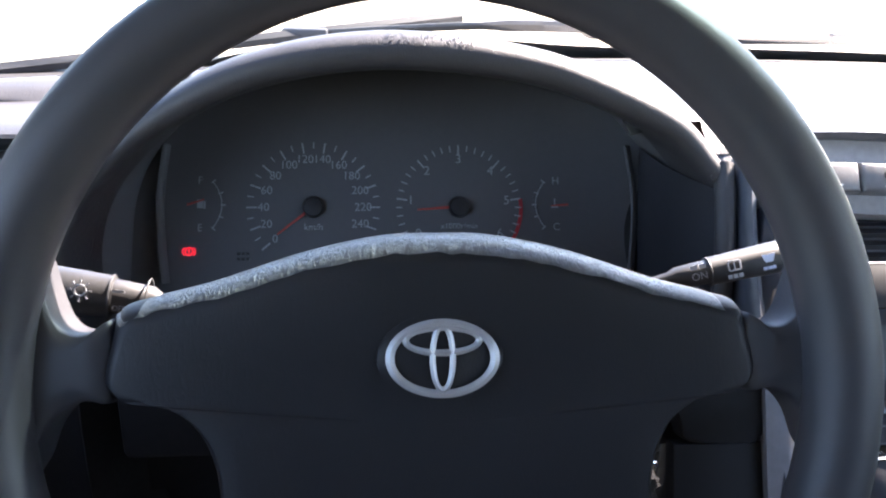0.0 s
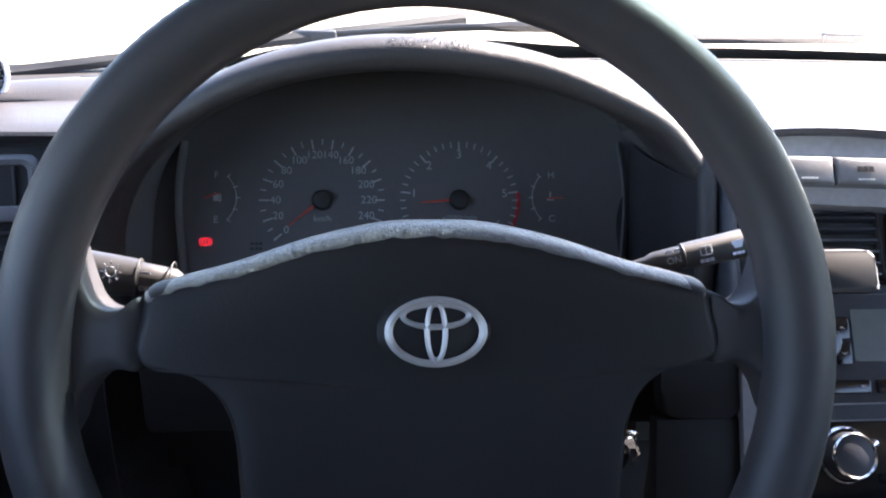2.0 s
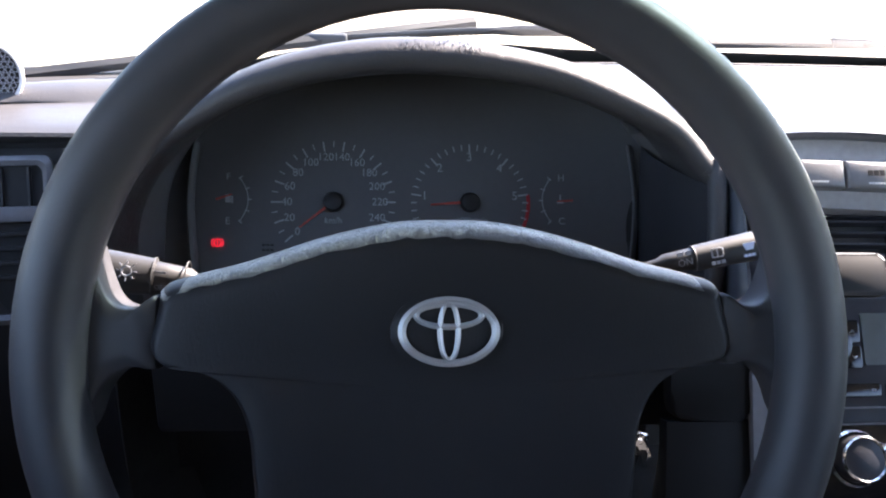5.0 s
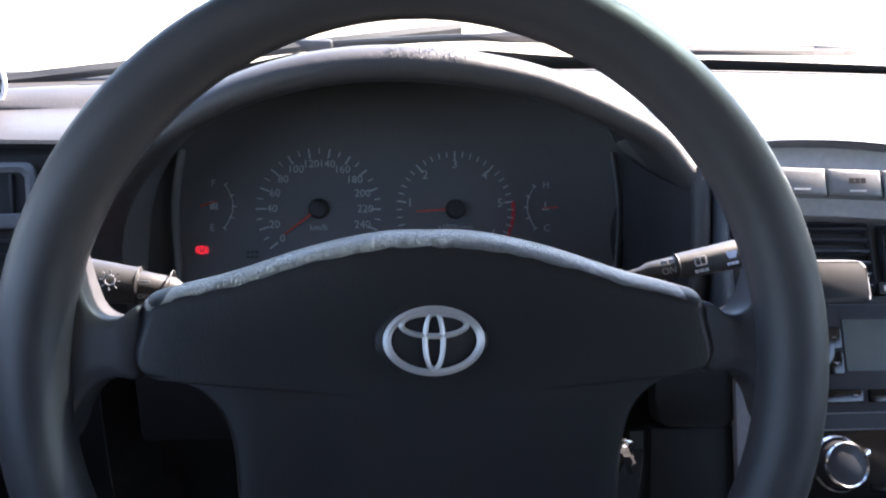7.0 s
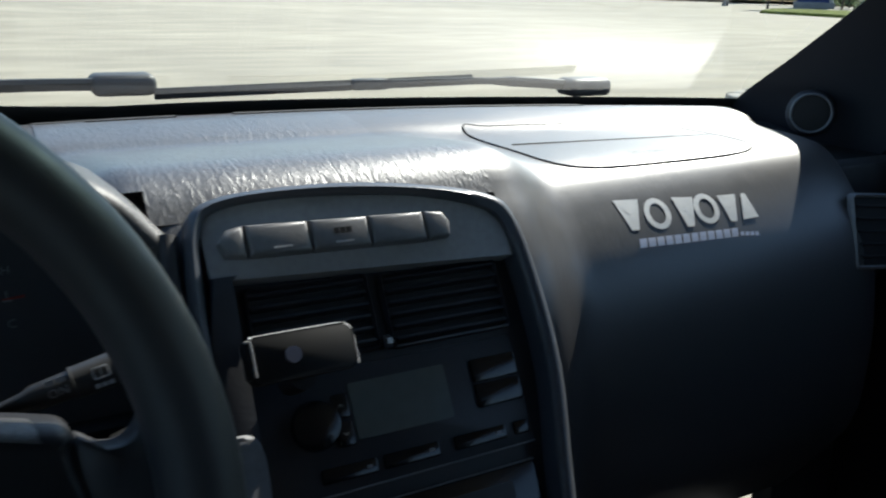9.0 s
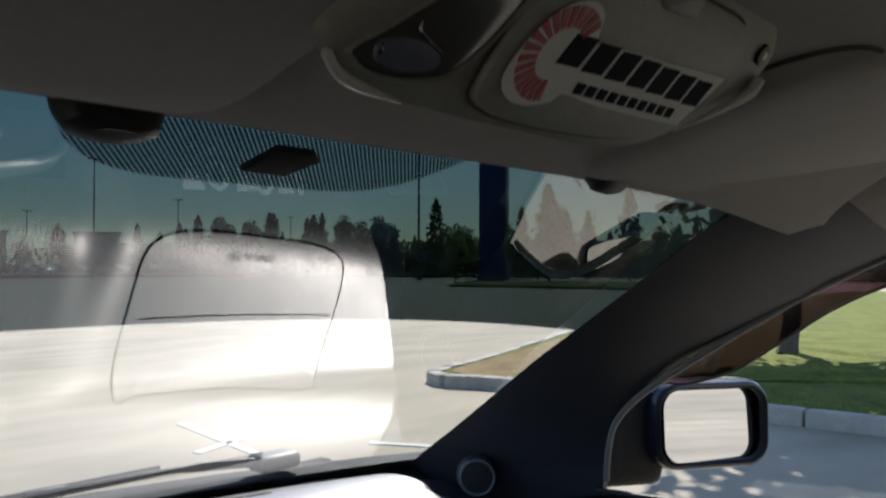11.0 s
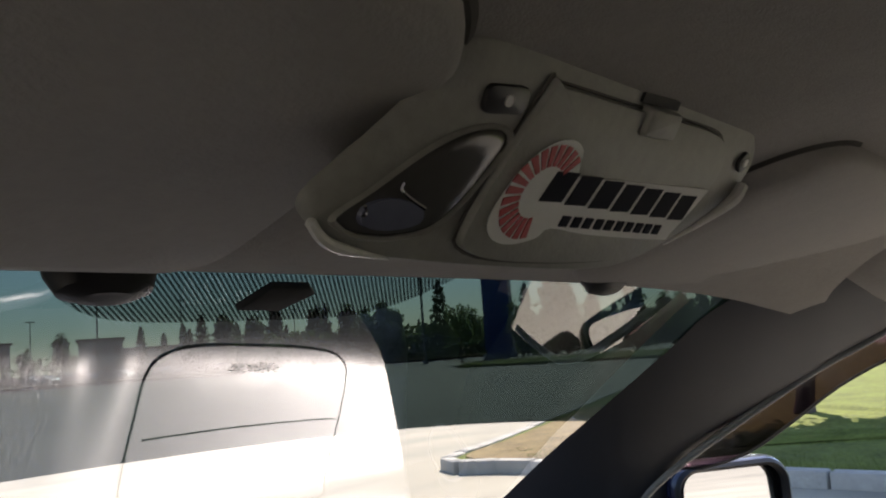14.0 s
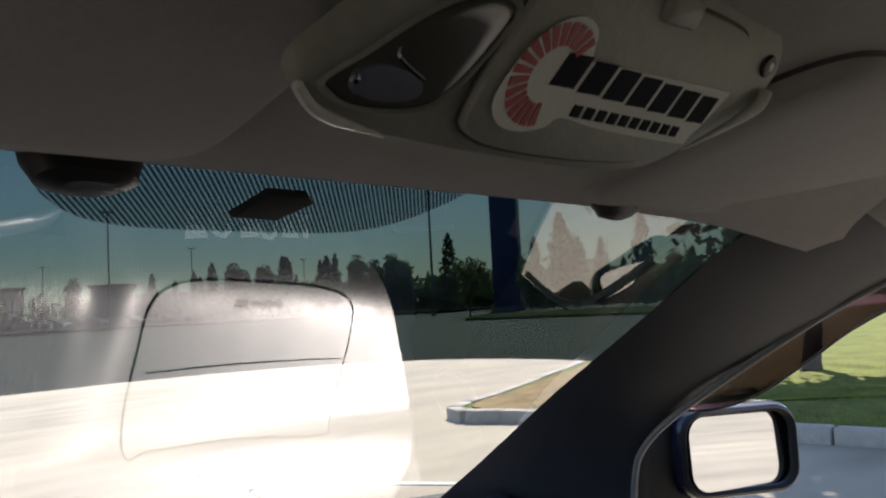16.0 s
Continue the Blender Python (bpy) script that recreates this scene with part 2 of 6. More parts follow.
ROADMARK = mat("road_paint", (0.6, 0.6, 0.57), 0.8, vary=0.2, scale=8)
KERB = mat("granite_kerb", (0.38, 0.35, 0.31), 0.85, vary=0.25, scale=9, bump=0.5, bscale=60)
GRASS = mat("mown_grass", (0.135, 0.155, 0.042), 0.95, vary=0.5, scale=2.2, bump=0.9, bscale=60, spec=0.05)
DRYGRASS = mat("dry_grass", (0.25, 0.185, 0.10), 0.95, vary=0.45, scale=3, bump=0.9, bscale=60, spec=0.05)
SAND = mat("bare_sand", (0.33, 0.26, 0.18), 0.95, spec=0.05, vary=0.2, scale=0.4)
BARK = mat("bark", (0.09, 0.07, 0.055), 0.9, vary=0.35, scale=12, bump=0.8, bscale=40)
LEAF = mat("birch_leaves", (0.18, 0.235, 0.1), 0.7, vary=0.4, scale=0.8)
CONIFER = mat("spruce_needles", (0.115, 0.15, 0.08), 0.8, vary=0.4, scale=0.8)
for m_ in (LEAF, CONIFER):                            # leaves let some light through
    nt_ = m_.node_tree
    tl, mx_ = nt_.nodes.new("ShaderNodeBsdfTranslucent"), nt_.nodes.new("ShaderNodeMixShader")
    nt_.links.new(nt_.nodes["Mix"].outputs["Result"], tl.inputs[0])
    mx_.inputs[0].default_value = 0.45
    nt_.links.new(nt_.nodes["Principled BSDF"].outputs[0], mx_.inputs[1]), nt_.links.new(tl.outputs[0], mx_.inputs[2])
    nt_.links.new(mx_.outputs[0], nt_.nodes["Material Output"].inputs[0])
POLE = mat("galvanised_steel", (0.12, 0.125, 0.13), 0.5, metal=0.4)
BLUE = mat("blue_sign_panel", (0.02, 0.05, 0.2), 0.4, vary=0.08, scale=1.0)
PLASTER = mat("white_plaster", (0.55, 0.54, 0.52), 0.85, vary=0.08, scale=0.5)
GREYWALL = mat("grey_cladding", (0.26, 0.26, 0.27), 0.8, vary=0.1, scale=0.4)
ROOFING = mat("dark_roofing", (0.07, 0.07, 0.075), 0.8)
DARKPANE = mat("dark_window", (0.03, 0.04, 0.05), 0.12)
CARPAINTS = [mat("car_paint", c, 0.3, metal=0.3, coat=0.6, vary=0.03) for c in ((0.5, 0.5, 0.52), (0.05, 0.06, 0.09), (0.25, 0.03, 0.03), (0.6, 0.6, 0.6))]
TYRE = mat("tyre", (0.02, 0.02, 0.02), 0.9)


# ---- mesh helpers ----
def finish(bm, ob_name, material, sharp=35):
    me = bpy.data.meshes.new(ob_name)
    bmesh.ops.recalc_face_normals(bm, faces=bm.faces) if len(bm.faces) < 60000 else None
    bm.to_mesh(me)
    bm.free()
    me.materials.append(material)
    me.shade_smooth()
    me.set_sharp_from_angle(angle=radians(sharp))
    return me


def part(name, bm, material, parent=None, label="", kind="", sharp=35, m=None):
    ob = new(name, finish(bm, name, material, sharp))
    if parent:
        ob.parent = parent
    if m is not None:
        ob.matrix_local = m
    if label or kind:
        tagged(ob, label, kind=kind)
    return ob


def thing(name, label, category, m=None, group="", kind=""):
    ob = new(name)
    ob.empty_display_size = 0.02
    if m is not None:
        ob.matrix_world = m
    return tagged(ob, label, category, group, kind)


def basis(o, x, y):
    x = Vector(x).normalized()
    y = (Vector(y) - x * Vector(y).dot(x)).normalized()
    z = x.cross(y)
    return Matrix(((x.x, y.x, z.x, o[0]), (x.y, y.y, z.y, o[1]), (x.z, y.z, z.z, o[2]), (0, 0, 0, 1)))


def BM():
    return bmesh.new()


def box(bm, size, at=(0, 0, 0), bevel=0.0, seg=2, rot=None):
    m = Matrix.Translation(at) @ (rot.to_4x4() if rot else Matrix()) @ Matrix.Diagonal((*size, 1))
    made = bmesh.ops.create_cube(bm, size=1, matrix=m)["verts"]
    if bevel:
        edges = list({e for v in made for e in v.link_edges})
        bmesh.ops.bevel(bm, geom=edges, offset=bevel, segments=seg, profile=0.5, affect="EDGES")
    return bm


def cyl(bm, r1, r2, depth, m=None, seg=24, bevel=0.0):
    made = bmesh.ops.create_cone(bm, cap_ends=True, segments=seg, radius1=r1, radius2=r2, depth=depth, matrix=m or Matrix())["verts"]
    if bevel:
        edges = list({e for v in made for e in v.link_edges if len(e.link_faces) == 2 and e.calc_face_angle(0) > 0.7})
        bmesh.ops.bevel(bm, geom=edges, offset=bevel, segments=2, profile=0.5, affect="EDGES")
    return bm


def grid(bm, rows, wrap=False, cap=False):
    vs = [[bm.verts.new(p) for p in row] for row in rows]
    for a, b in zip(vs, vs[1:]):
        n = len(a)
        for i in range(n if wrap else n - 1):
            j = (i + 1) % n
            try:
                bm.faces.new((a[i], a[j], b[j], b[i]))
            except ValueError:
                pass
    if cap:
        for row in (vs[0], vs[-1]):
            bm.faces.new(row)
    return bm


def prism(bm, outline, z0, z1, bevel=0.0, seg=2):
    """An outline in x and y, drawn out from z0 to z1; its front rim may be rounded."""
    lo = [bm.verts.new((x, y, z0)) for x, y in outline]
    hi = [bm.verts.new((x, y, z1)) for x, y in outline]
    n = len(outline)
    top = bm.faces.new(hi)
    bm.faces.new(lo[::-1])
    for i in range(n):
        bm.faces.new((lo[i], lo[(i + 1) % n], hi[(i + 1) % n], hi[i]))
    if bevel:
        bmesh.ops.bevel(bm, geom=list(top.edges), offset=bevel, segments=seg, profile=0.5, affect="EDGES")
    return bm


def dome(bm, outline, levels, centre):
    """A cushion over an outline: levels of (scale, z) towards the centre."""
    rows = [[(centre[0] + (x - centre[0]) * s, centre[1] + (y - centre[1]) * s, z) for x, y in outline] for s, z in levels]
    grid(bm, rows, wrap=True)
    bm.verts.ensure_lookup_table()
    bm.faces.new(bm.verts[-len(outline):])
    return bm


def tube(bm, pts, r, seg=10, closed=False, flat=1.0):
    pts = [Vector(p) for p in pts]
    rad = r if isinstance(r, (list, tuple)) else [r] * len(pts)
    rows, up = [], None
    for i, p in enumerate(pts):
        a = pts[i - 1] if i or closed else p
        b = pts[(i + 1) % len(pts)] if i + 1 < len(pts) or closed else p
        d = (b - a).normalized()
        if up is None:
            up = d.orthogonal().normalized()
        up = (up - d * up.dot(d)).normalized()
        s = d.cross(up)
        rows.append([p + rad[i] * (math.cos(k * math.tau / seg) * up * flat + math.sin(k * math.tau / seg) * s) for k in range(seg)])
    if closed:
        rows.append(rows[0])
        grid(bm, rows, wrap=True)
        bmesh.ops.remove_doubles(bm, verts=bm.verts, dist=1e-6)
    else:
        grid(bm, rows, wrap=True, cap=True)
    return bm


def smooth(pts, n=6, closed=False):
    """A curve through points (Catmull-Rom)."""
    P = [Vector(p) for p in pts]
    out, N = [], len(P)
    for i in range(N if closed else N - 1):
        p0 = P[i - 1] if i or closed else P[i]
        p1, p2 = P[i], P[(i + 1) % N]
        p3 = P[(i + 2) % N] if i + 2 < N or closed else p2
        for k in range(n):
            t = k / n
            out.append(0.5 * ((2 * p1) + (p2 - p0) * t + (2 * p0 - 5 * p1 + 4 * p2 - p3) * t * t + (3 * p1 - p0 - 3 * p2 + p3) * t ** 3))
    if not closed:
        out.append(P[-1])
    return out


def smooth2(pts, n=6, closed=True):
    return [(p.x, p.y) for p in smooth([(x, y, 0) for x, y in pts], n, closed)]


def rrect(w, h, r, n=5, cx=0, cy=0):
    out = []
    for sx, sy, a in ((1, 1, 0), (-1, 1, 90), (-1, -1, 180), (1, -1, 270)):
        for k in range(n + 1):
            t = radians(a + 90 * k / n)
            out.append((cx + sx * (w / 2 - r) + r * math.cos(t), cy + sy * (h / 2 - r) + r * math.sin(t)))
    return out


def ellipse(rx, ry, n=40, cx=0, cy=0):
    return [(cx + rx * math.cos(k * math.tau / n), cy + ry * math.sin(k * math.tau / n)) for k in range(n)]


def ring(bm, outer, inner, z0, z1):
    """A flat ring between two outlines with the same number of points, rounded towards the viewer."""
    mid = [((a[0] + b[0]) / 2, (a[1] + b[1]) / 2) for a, b in zip(outer, inner)]
    rows = [[(x, y, z0) for x, y in outer], [(x, y, z0 + (z1 - z0) * 0.6) for x, y in outer], [(x, y, z1) for x, y in mid],
            [(x, y, z0 + (z1 - z0) * 0.6) for x, y in inner], [(x, y, z0) for x, y in inner]]
    return grid(bm, rows, wrap=True)


def lettering(text, size, parent, material, m, name="lettering", label="", thick=0.0):
    c = bpy.data.curves.new("text", "FONT")
    c.body, c.size, c.align_x, c.align_y, c.extrude = text, size, "CENTER", "CENTER", thick
    c.resolution_u = 3
    tmp = bpy.data.objects.new("text", c)
    scene.collection.objects.link(tmp)
    me = bpy.data.meshes.new_from_object(tmp.evaluated_get(bpy.context.evaluated_depsgraph_get()))
    bpy.data.objects.remove(tmp)
    bpy.data.curves.remove(c)
    me.name = name
    me.materials.clear()
    me.materials.append(material)
    ob = new(name, me)
    ob.parent, ob.matrix_local = parent, m
    if label:
        tagged(ob, label)
    return ob


def bars(bm, n, w, h, gap, slant=0.0, z=0.0006):
    """A row of plain bars in place of writing, centred."""
    total = n * w + (n - 1) * gap
    for k in range(n):
        x = -total / 2 + k * (w + gap)
        prism(bm, [(x, -h / 2), (x + w, -h / 2), (x + w + slant * h, h / 2), (x + slant * h, h / 2)], 0, z)
    return bm

# ---- the cabin's shell ----
XC, XF = 0.37, 0.24                           # the middle of the overhead fittings, and of the shell


def sstep(a, b, x):
    t = min(1, max(0, (x - a) / (b - a)))
    return t * t * (3 - 2 * t)


def screen_y(x, z):
    """The windscreen: raked back and curved across."""
    return 0.66 - (z - 0.95) * 1.868 - 0.7 * (z - 0.95) * (z - 1.33) - (0.22 - 0.38 * max(0.0, z - 1.06)) * (x - 0.335) ** 2


def screen_sheet(bm, x0, x1, lows, highs, nx=24, nz=14, off=0.0):
    rows = []
    for i in range(nx + 1):
        x = x0 + (x1 - x0) * i / nx
        za, zb = lows(x), highs(x)
        rows.append([(x, screen_y(x, za + (zb - za) * k / nz) + off, za + (zb - za) * k / nz) for k in range(nz + 1)])
    return grid(bm, rows)


TOP = lambda x: 1.332 - 0.06 * (x - 0.4) ** 2
BAND = lambda x: 1.2185 - 0.10 * (x - 0.35) ** 2
screen = thing("windscreen", "raked curved windscreen with a dark sun band", "windscreen", kind="structure")
pane = part("pane", screen_sheet(BM(), -0.62, 1.09, lambda x: 0.925, TOP), PANE, screen)
film = part("sun_band", screen_sheet(BM(), -0.6, 1.08, BAND, TOP, off=0.006), FILM, screen, "dark green tinted sun band along the top")
FR_LO = lambda x: 1.298 + 0.024 * abs((x - 0.366) / 0.122) ** 5
frit = part("dotted_print", screen_sheet(BM(), 0.244, 0.488, FR_LO, lambda x: 1.331, off=-0.003), FRIT, screen, "dotted black ceramic print round the mirror mount")
bm = prism(BM(), [(-0.019, -0.009), (0.006, -0.010), (0.018, 0.005), (0.012, 0.010), (-0.010, 0.010)], 0, 0.004, 0.001)
part("mirror_mount", bm, MATTE, screen, "black glued mirror mount with no mirror", m=basis((0.366, screen_y(0.366, 1.309) - 0.008, 1.309), (1, 0, 0), (0, -0.88, 0.47)))
band = part("black_border", screen_sheet(BM(), -0.60, 1.07, lambda x: 0.922, lambda x: 0.978 - 0.012 * abs(x - 0.34) + 0.012 * sstep(0.2, 0.12, x) - 0.042 * sstep(-0.1, -0.28, x), nz=5, off=0.004), BORDER, screen, "black ceramic border along the lower edge")
for o in (pane, frit):
    o.visible_shadow = False

# headlining, with the roof skin over it
prof = [(-0.036, 1.319), (-0.05, 1.314), (-0.085, 1.32), (-0.15, 1.345), (-0.23, 1.368), (-0.34, 1.383), (-0.6, 1.39), (-1.1, 1.38), (-1.78, 1.33)]


def roof_rows(lift, wide):
    rows = []
    for i in range(25):
        u = -1 + 2 * i / 24
        row = []
        for y, z in prof:
            half = 0.605 + 0.115 * min(1, (0.01 - y) / 0.25) + wide
            x = XF + u * half
            yy = y + (screen_y(x, z) - screen_y(XC, z)) * max(0, 1 + y * 4)
            row.append((x, yy, z - 0.03 * abs(u) ** 4 + lift))
        rows.append(row)
    return rows


ceiling = tagged(part("ceiling", grid(BM(), roof_rows(0, 0)), CLOTH), "beige cloth headlining of the car", "headlining", kind="structure")
skin = tagged(part("roof_skin", grid(BM(), roof_rows(0.03, 0.03)), PAINT), "painted steel roof skin", "car roof", kind="structure")


def pillar(flip):
    """A windscreen pillar's trim: from the windscreen's edge round to the door frame."""
    inner = smooth([(1.075, 0.62, 0.87), (1.033, 0.535, 0.962), (1.013, 0.478, 1.0), (0.999, 0.425, 1.033), (0.968, 0.328, 1.094), (0.929, 0.233, 1.150), (0.906, 0.163, 1.19), (0.875, 0.088, 1.231), (0.845, 0.021, 1.267), (0.822, -0.03, 1.295), (0.81, -0.15, 1.345)], 4)
    outer = smooth([(1.085, 0.25, 0.86), (1.062, 0.225, 0.985), (1.055, 0.218, 1.015), (1.048, 0.208, 1.04), (1.030, 0.16, 1.10), (1.016, 0.085, 1.155), (1.0, -0.002, 1.2), (0.99, -0.06, 1.23), (0.981, -0.10, 1.252), (0.96, -0.22, 1.30), (0.945, -0.4, 1.335)], 4)
    def at(curve, k):
        k = min(max(k, 0.0), len(curve) - 1.001)
        return Vector(curve[int(k)]).lerp(Vector(curve[int(k) + 1]), k % 1)

    grids = []
    for lo, hi in ((lambda u: 0.0, lambda u: 38.6 - 5.0 * u), (lambda u: 38.6 - 5.0 * u, lambda u: 40.0)):
        rows = []
        for n_ in range(41):
            g = lambda u: lo(u) + (hi(u) - lo(u)) * n_ / 40
            bulge = Vector((-0.002, -0.013, -0.004))
            row = [at(inner, g(0)) + Vector((0.05, 0.028, -0.012)), at(inner, g(0))]
            for k in range(1, 8):
                u = k / 8
                row.append(at(inner, g(u)).lerp(at(outer, g(u)), u) + bulge * math.sin(math.pi * u) ** 0.7)
            b = at(outer, g(1))
            row += [b, b + Vector((0.03, 0.01, 0.005)), b + Vector((0.05, 0.06, 0.01))]
            rows.append([Vector((2 * XF - p.x if flip else p.x, p.y, p.z)) for p in row])
        grids.append(grid(BM(), rows))
    return grids


for flip, nm in ((False, "pillar_trim"), (True, "pillar_trim")):
    low_, up_ = pillar(flip)
    tagged(part(nm, low_, PILLAR), "dark cloth-covered windscreen pillar trim", "pillar trim", kind="structure")
    tagged(part("roof_rail_trim", up_, CLOTH), "beige trim where the pillar meets the headlining", "roof trim", kind="structure")
    # bright edge of the door seal along the pillar
    edge = [(1.062, 0.225, 0.985), (1.052, 0.215, 1.03), (1.04, 0.195, 1.07), (1.025, 0.139, 1.118), (0.996, -0.002, 1.205), (0.981, -0.09, 1.252), (0.958, -0.22, 1.305), (0.945, -0.4, 1.335)]
    e = [(2 * XF - x if flip else x, y, z) for x, y, z in [(p.x - 0.004, p.y - 0.006, p.z - 0.001) for p in smooth(edge, 5)]]
    tagged(part("door_seal", tube(BM(), e, 0.0042, 8), mat("grey_seal", (0.2, 0.202, 0.206), 0.45)), "grey rubber door seal along the pillar", "door seal", kind="structure")

# floor, bulkhead and an unseen rear wall that shuts out light from behind
for nm, size, at in (("floor", (1.7, 2.9, 0.04), (XF, -0.6, 0.3)), ("bulkhead", (1.7, 0.03, 0.60), (XF, 0.80, 0.62)), ("rear_blackout_wall", (1.7, 0.05, 1.05), (XF, -1.75, 0.84))):
    tagged(part(nm, box(BM(), size, at, 0.006), CARPET), "black carpeted " + nm.replace("_", " ") + " of the cabin", "car body", kind="structure")


def door(flip):
    """The front door: inner panel, sill, pull, glass and the smoked wind guard."""
    s = -1 if flip else 1
    fx = lambda x: 2 * XF - x if flip else x
    d = thing("door", "black vinyl front car door with velour sill", "car door", kind="structure")
    rows = []
    for i in range(25):
        y = 0.302 - i * 0.08
        rise = 0.08 * max(0, 0.2 - y) if y > -0.6 else 0.064
        z = 0.963 + min(rise, 0.03) - 0.02 * sstep(0.225, 0.24, y)
        pr = [(1.085, z - 0.008), (1.07, z), (1.045, z + 0.003), (1.028, z - 0.006), (1.02, z - 0.03), (1.024, z - 0.07), (1.03, z - 0.12), (1.012, z - 0.2), (1.0, z - 0.28), (1.005, z - 0.4), (1.03, z - 0.66)]
        rows.append([(fx(x), y, zz) for x, zz in pr])
    part("panel", grid(BM(), rows), DOOR, d)
    rows = []
    for i in range(12):
        y = 0.05 - i * 0.08
        z = 0.963 + min(0.08 * max(0, 0.2 - y), 0.03)
        rows.append([(fx(x), y, zz) for x, zz in ((1.066, z + 0.004), (1.045, z + 0.008), (1.024, z - 0.002), (1.015, z - 0.03), (1.019, z - 0.062))])
    part("sill_pad", grid(BM(), rows), VELOUR, d, "worn grey velour pad on the sill")
    # pale strip: the sunlit line along the sill is put into its colour
    rows = []
    for i in range(24):
        y = 0.045 - i * 0.04
        z = 0.963 + min(0.08 * max(0, 0.2 - y), 0.03)
        rows.append([(fx(x), y, zz) for x, zz in ((1.0635, z + 0.002), (1.060, z + 0.0125), (1.041, z + 0.0125), (1.0335, z + 0.0045), (1.033, z + 0.001))])
    part("sunlit_sill_strip", grid(BM(), rows), SUNLIT_STRIP, d, "pale strip painting the sunlit top of the sill")
    bm = tube(BM(), [(fx(1.062), 0.235 - 0.1 * k, 0.966 + min(0.08 * max(0, 0.2 - (0.235 - 0.1 * k)), 0.03) + 0.002) for k in range(15)], 0.004, 8)
    part("glass_seal", bm, RUBBER, d)
    pts = smooth([(fx(1.014), 0.155, 0.884), (fx(1.006), 0.12, 0.880), (fx(1.004), 0.09, 0.884), (fx(1.004), 0.07, 0.894)], 6)
    h = part("door_pull", tube(BM(), pts, 0.0017, 8), CHROME, d, "chrome inner door pull")
    part("lock_knob", box(BM(), (0.008, 0.008, 0.018), (fx(1.006), 0.064, 0.884), 0.002), TRIM, d)
    bm = BM()
    box(bm, (0.010, 0.11, 0.034), (fx(1.019), 0.11, 0.885), 0.004)
    part("pull_recess", bm, MATTE, d)
    rows = []
    for y, zt in ((0.235, 0.99), (0.2, 1.06), (0.14, 1.12), (0.0, 1.207), (-0.09, 1.255), (-0.22, 1.31), (-0.5, 1.34), (-0.9, 1.345), (-1.1, 1.33)):
        rows.append([(fx(1.07 - 0.3 * (z - 0.965) + 0.012), y, z) for z in [0.955 + (zt - 0.955) * k / 6 for k in range(7)]])
    g = part("window_pane", grid(BM(), rows), SIDE, d)
    g.visible_shadow = False
    edge = [(0.218, 1.062, 0.004), (0.15, 1.118, 0.006), (0.11, 1.142, 0.025), (0.05, 1.178, 0.04), (-0.01, 1.21, 0.034), (-0.08, 1.245, 0.024), (-0.2, 1.30, 0.03), (-0.4, 1.335, 0.034), (-0.9, 1.345, 0.036)]
    rows = []
    for y, z, w in edge:
        rows.append([(fx(1.07 - 0.3 * (z - w * u - 0.965) + 0.016 + 0.016 * math.sin(math.pi * 0.5 * u)), y, z - w * u) for u in (0, 0.25, 0.5, 0.75, 1)])
    wg = part("wind_guard", grid(BM(), rows), GUARD, d, "smoked acrylic wind guard over the window")
    wg.visible_shadow = False
    rim = [r[-1] for r in rows]
    part("guard_edge", tube(BM(), smooth(rim, 4), 0.0016, 6), BLACK, d)
    box_ = box(BM(), (0.06, 0.1, 0.4), (fx(1.03), -1.1, 1.15), 0.01)
    part("rear_frame", box_, BLACK, d)
    return d


door(False)
door(True)
# unseen panels added where rear side windows would let light in
for flip in (False, True):
    s = 2 * XF - 1.05 if flip else 1.05
    tagged(part("rear_quarter_blackout", box(BM(), (0.05, 0.72, 1.05), (s, -1.42, 0.85), 0.01), DOOR), "black unseen panel shutting out light at the cabin's rear side", "car body", kind="structure")


# ---- outside mirror ----
def side_mirror():
    m = basis((1.256, 0.166, 1.034), (0.134, -0.092, 0.0), (0.02, 0.0, 1))
    t = thing("side_mirror", "dark blue door mirror with rounded housing", "door mirror", m)
    rows = []
    for s, z in ((0.97, 0.004), (1.0, 0.0), (1.03, -0.012), (1.0, -0.045), (0.86, -0.075), (0.5, -0.095), (0.05, -0.1)):
        rows.append([(x * s, y * s, z) for x, y in rrect(0.182, 0.122, 0.034, 6)])
    part("housing", grid(BM(), rows, wrap=True), PAINT, t)
    inner = rrect(0.160, 0.100, 0.026, 6)
    part("bezel", ring(BM(), rrect(0.178, 0.118, 0.033, 6), inner, -0.004, 0.009), BLACK, t)
    part("mirror_glass", prism(BM(), rrect(0.156, 0.100, 0.026, 6), -0.001, 0.0), MIRROR, t, m=pose(0, 0, -0.002, -2.5, 7, 0))
    part("mount_arm", box(BM(), (0.17, 0.145, 0.065), (-0.148, -0.014, -0.045), 0.02, 3), KNEE, t)
    pts = [(-0.085, 0.058, -0.01), (-0.1, 0.062, -0.02), (-0.115, 0.05, -0.02)]
    part("cap_edge", tube(BM(), smooth(pts, 4), 0.006, 8), PAINT, t)
    return t


side_mirror()

# ---- dashboard ----
dash = thing("dashboard", "charcoal grained vinyl dashboard, sunlit on top", "dashboard")


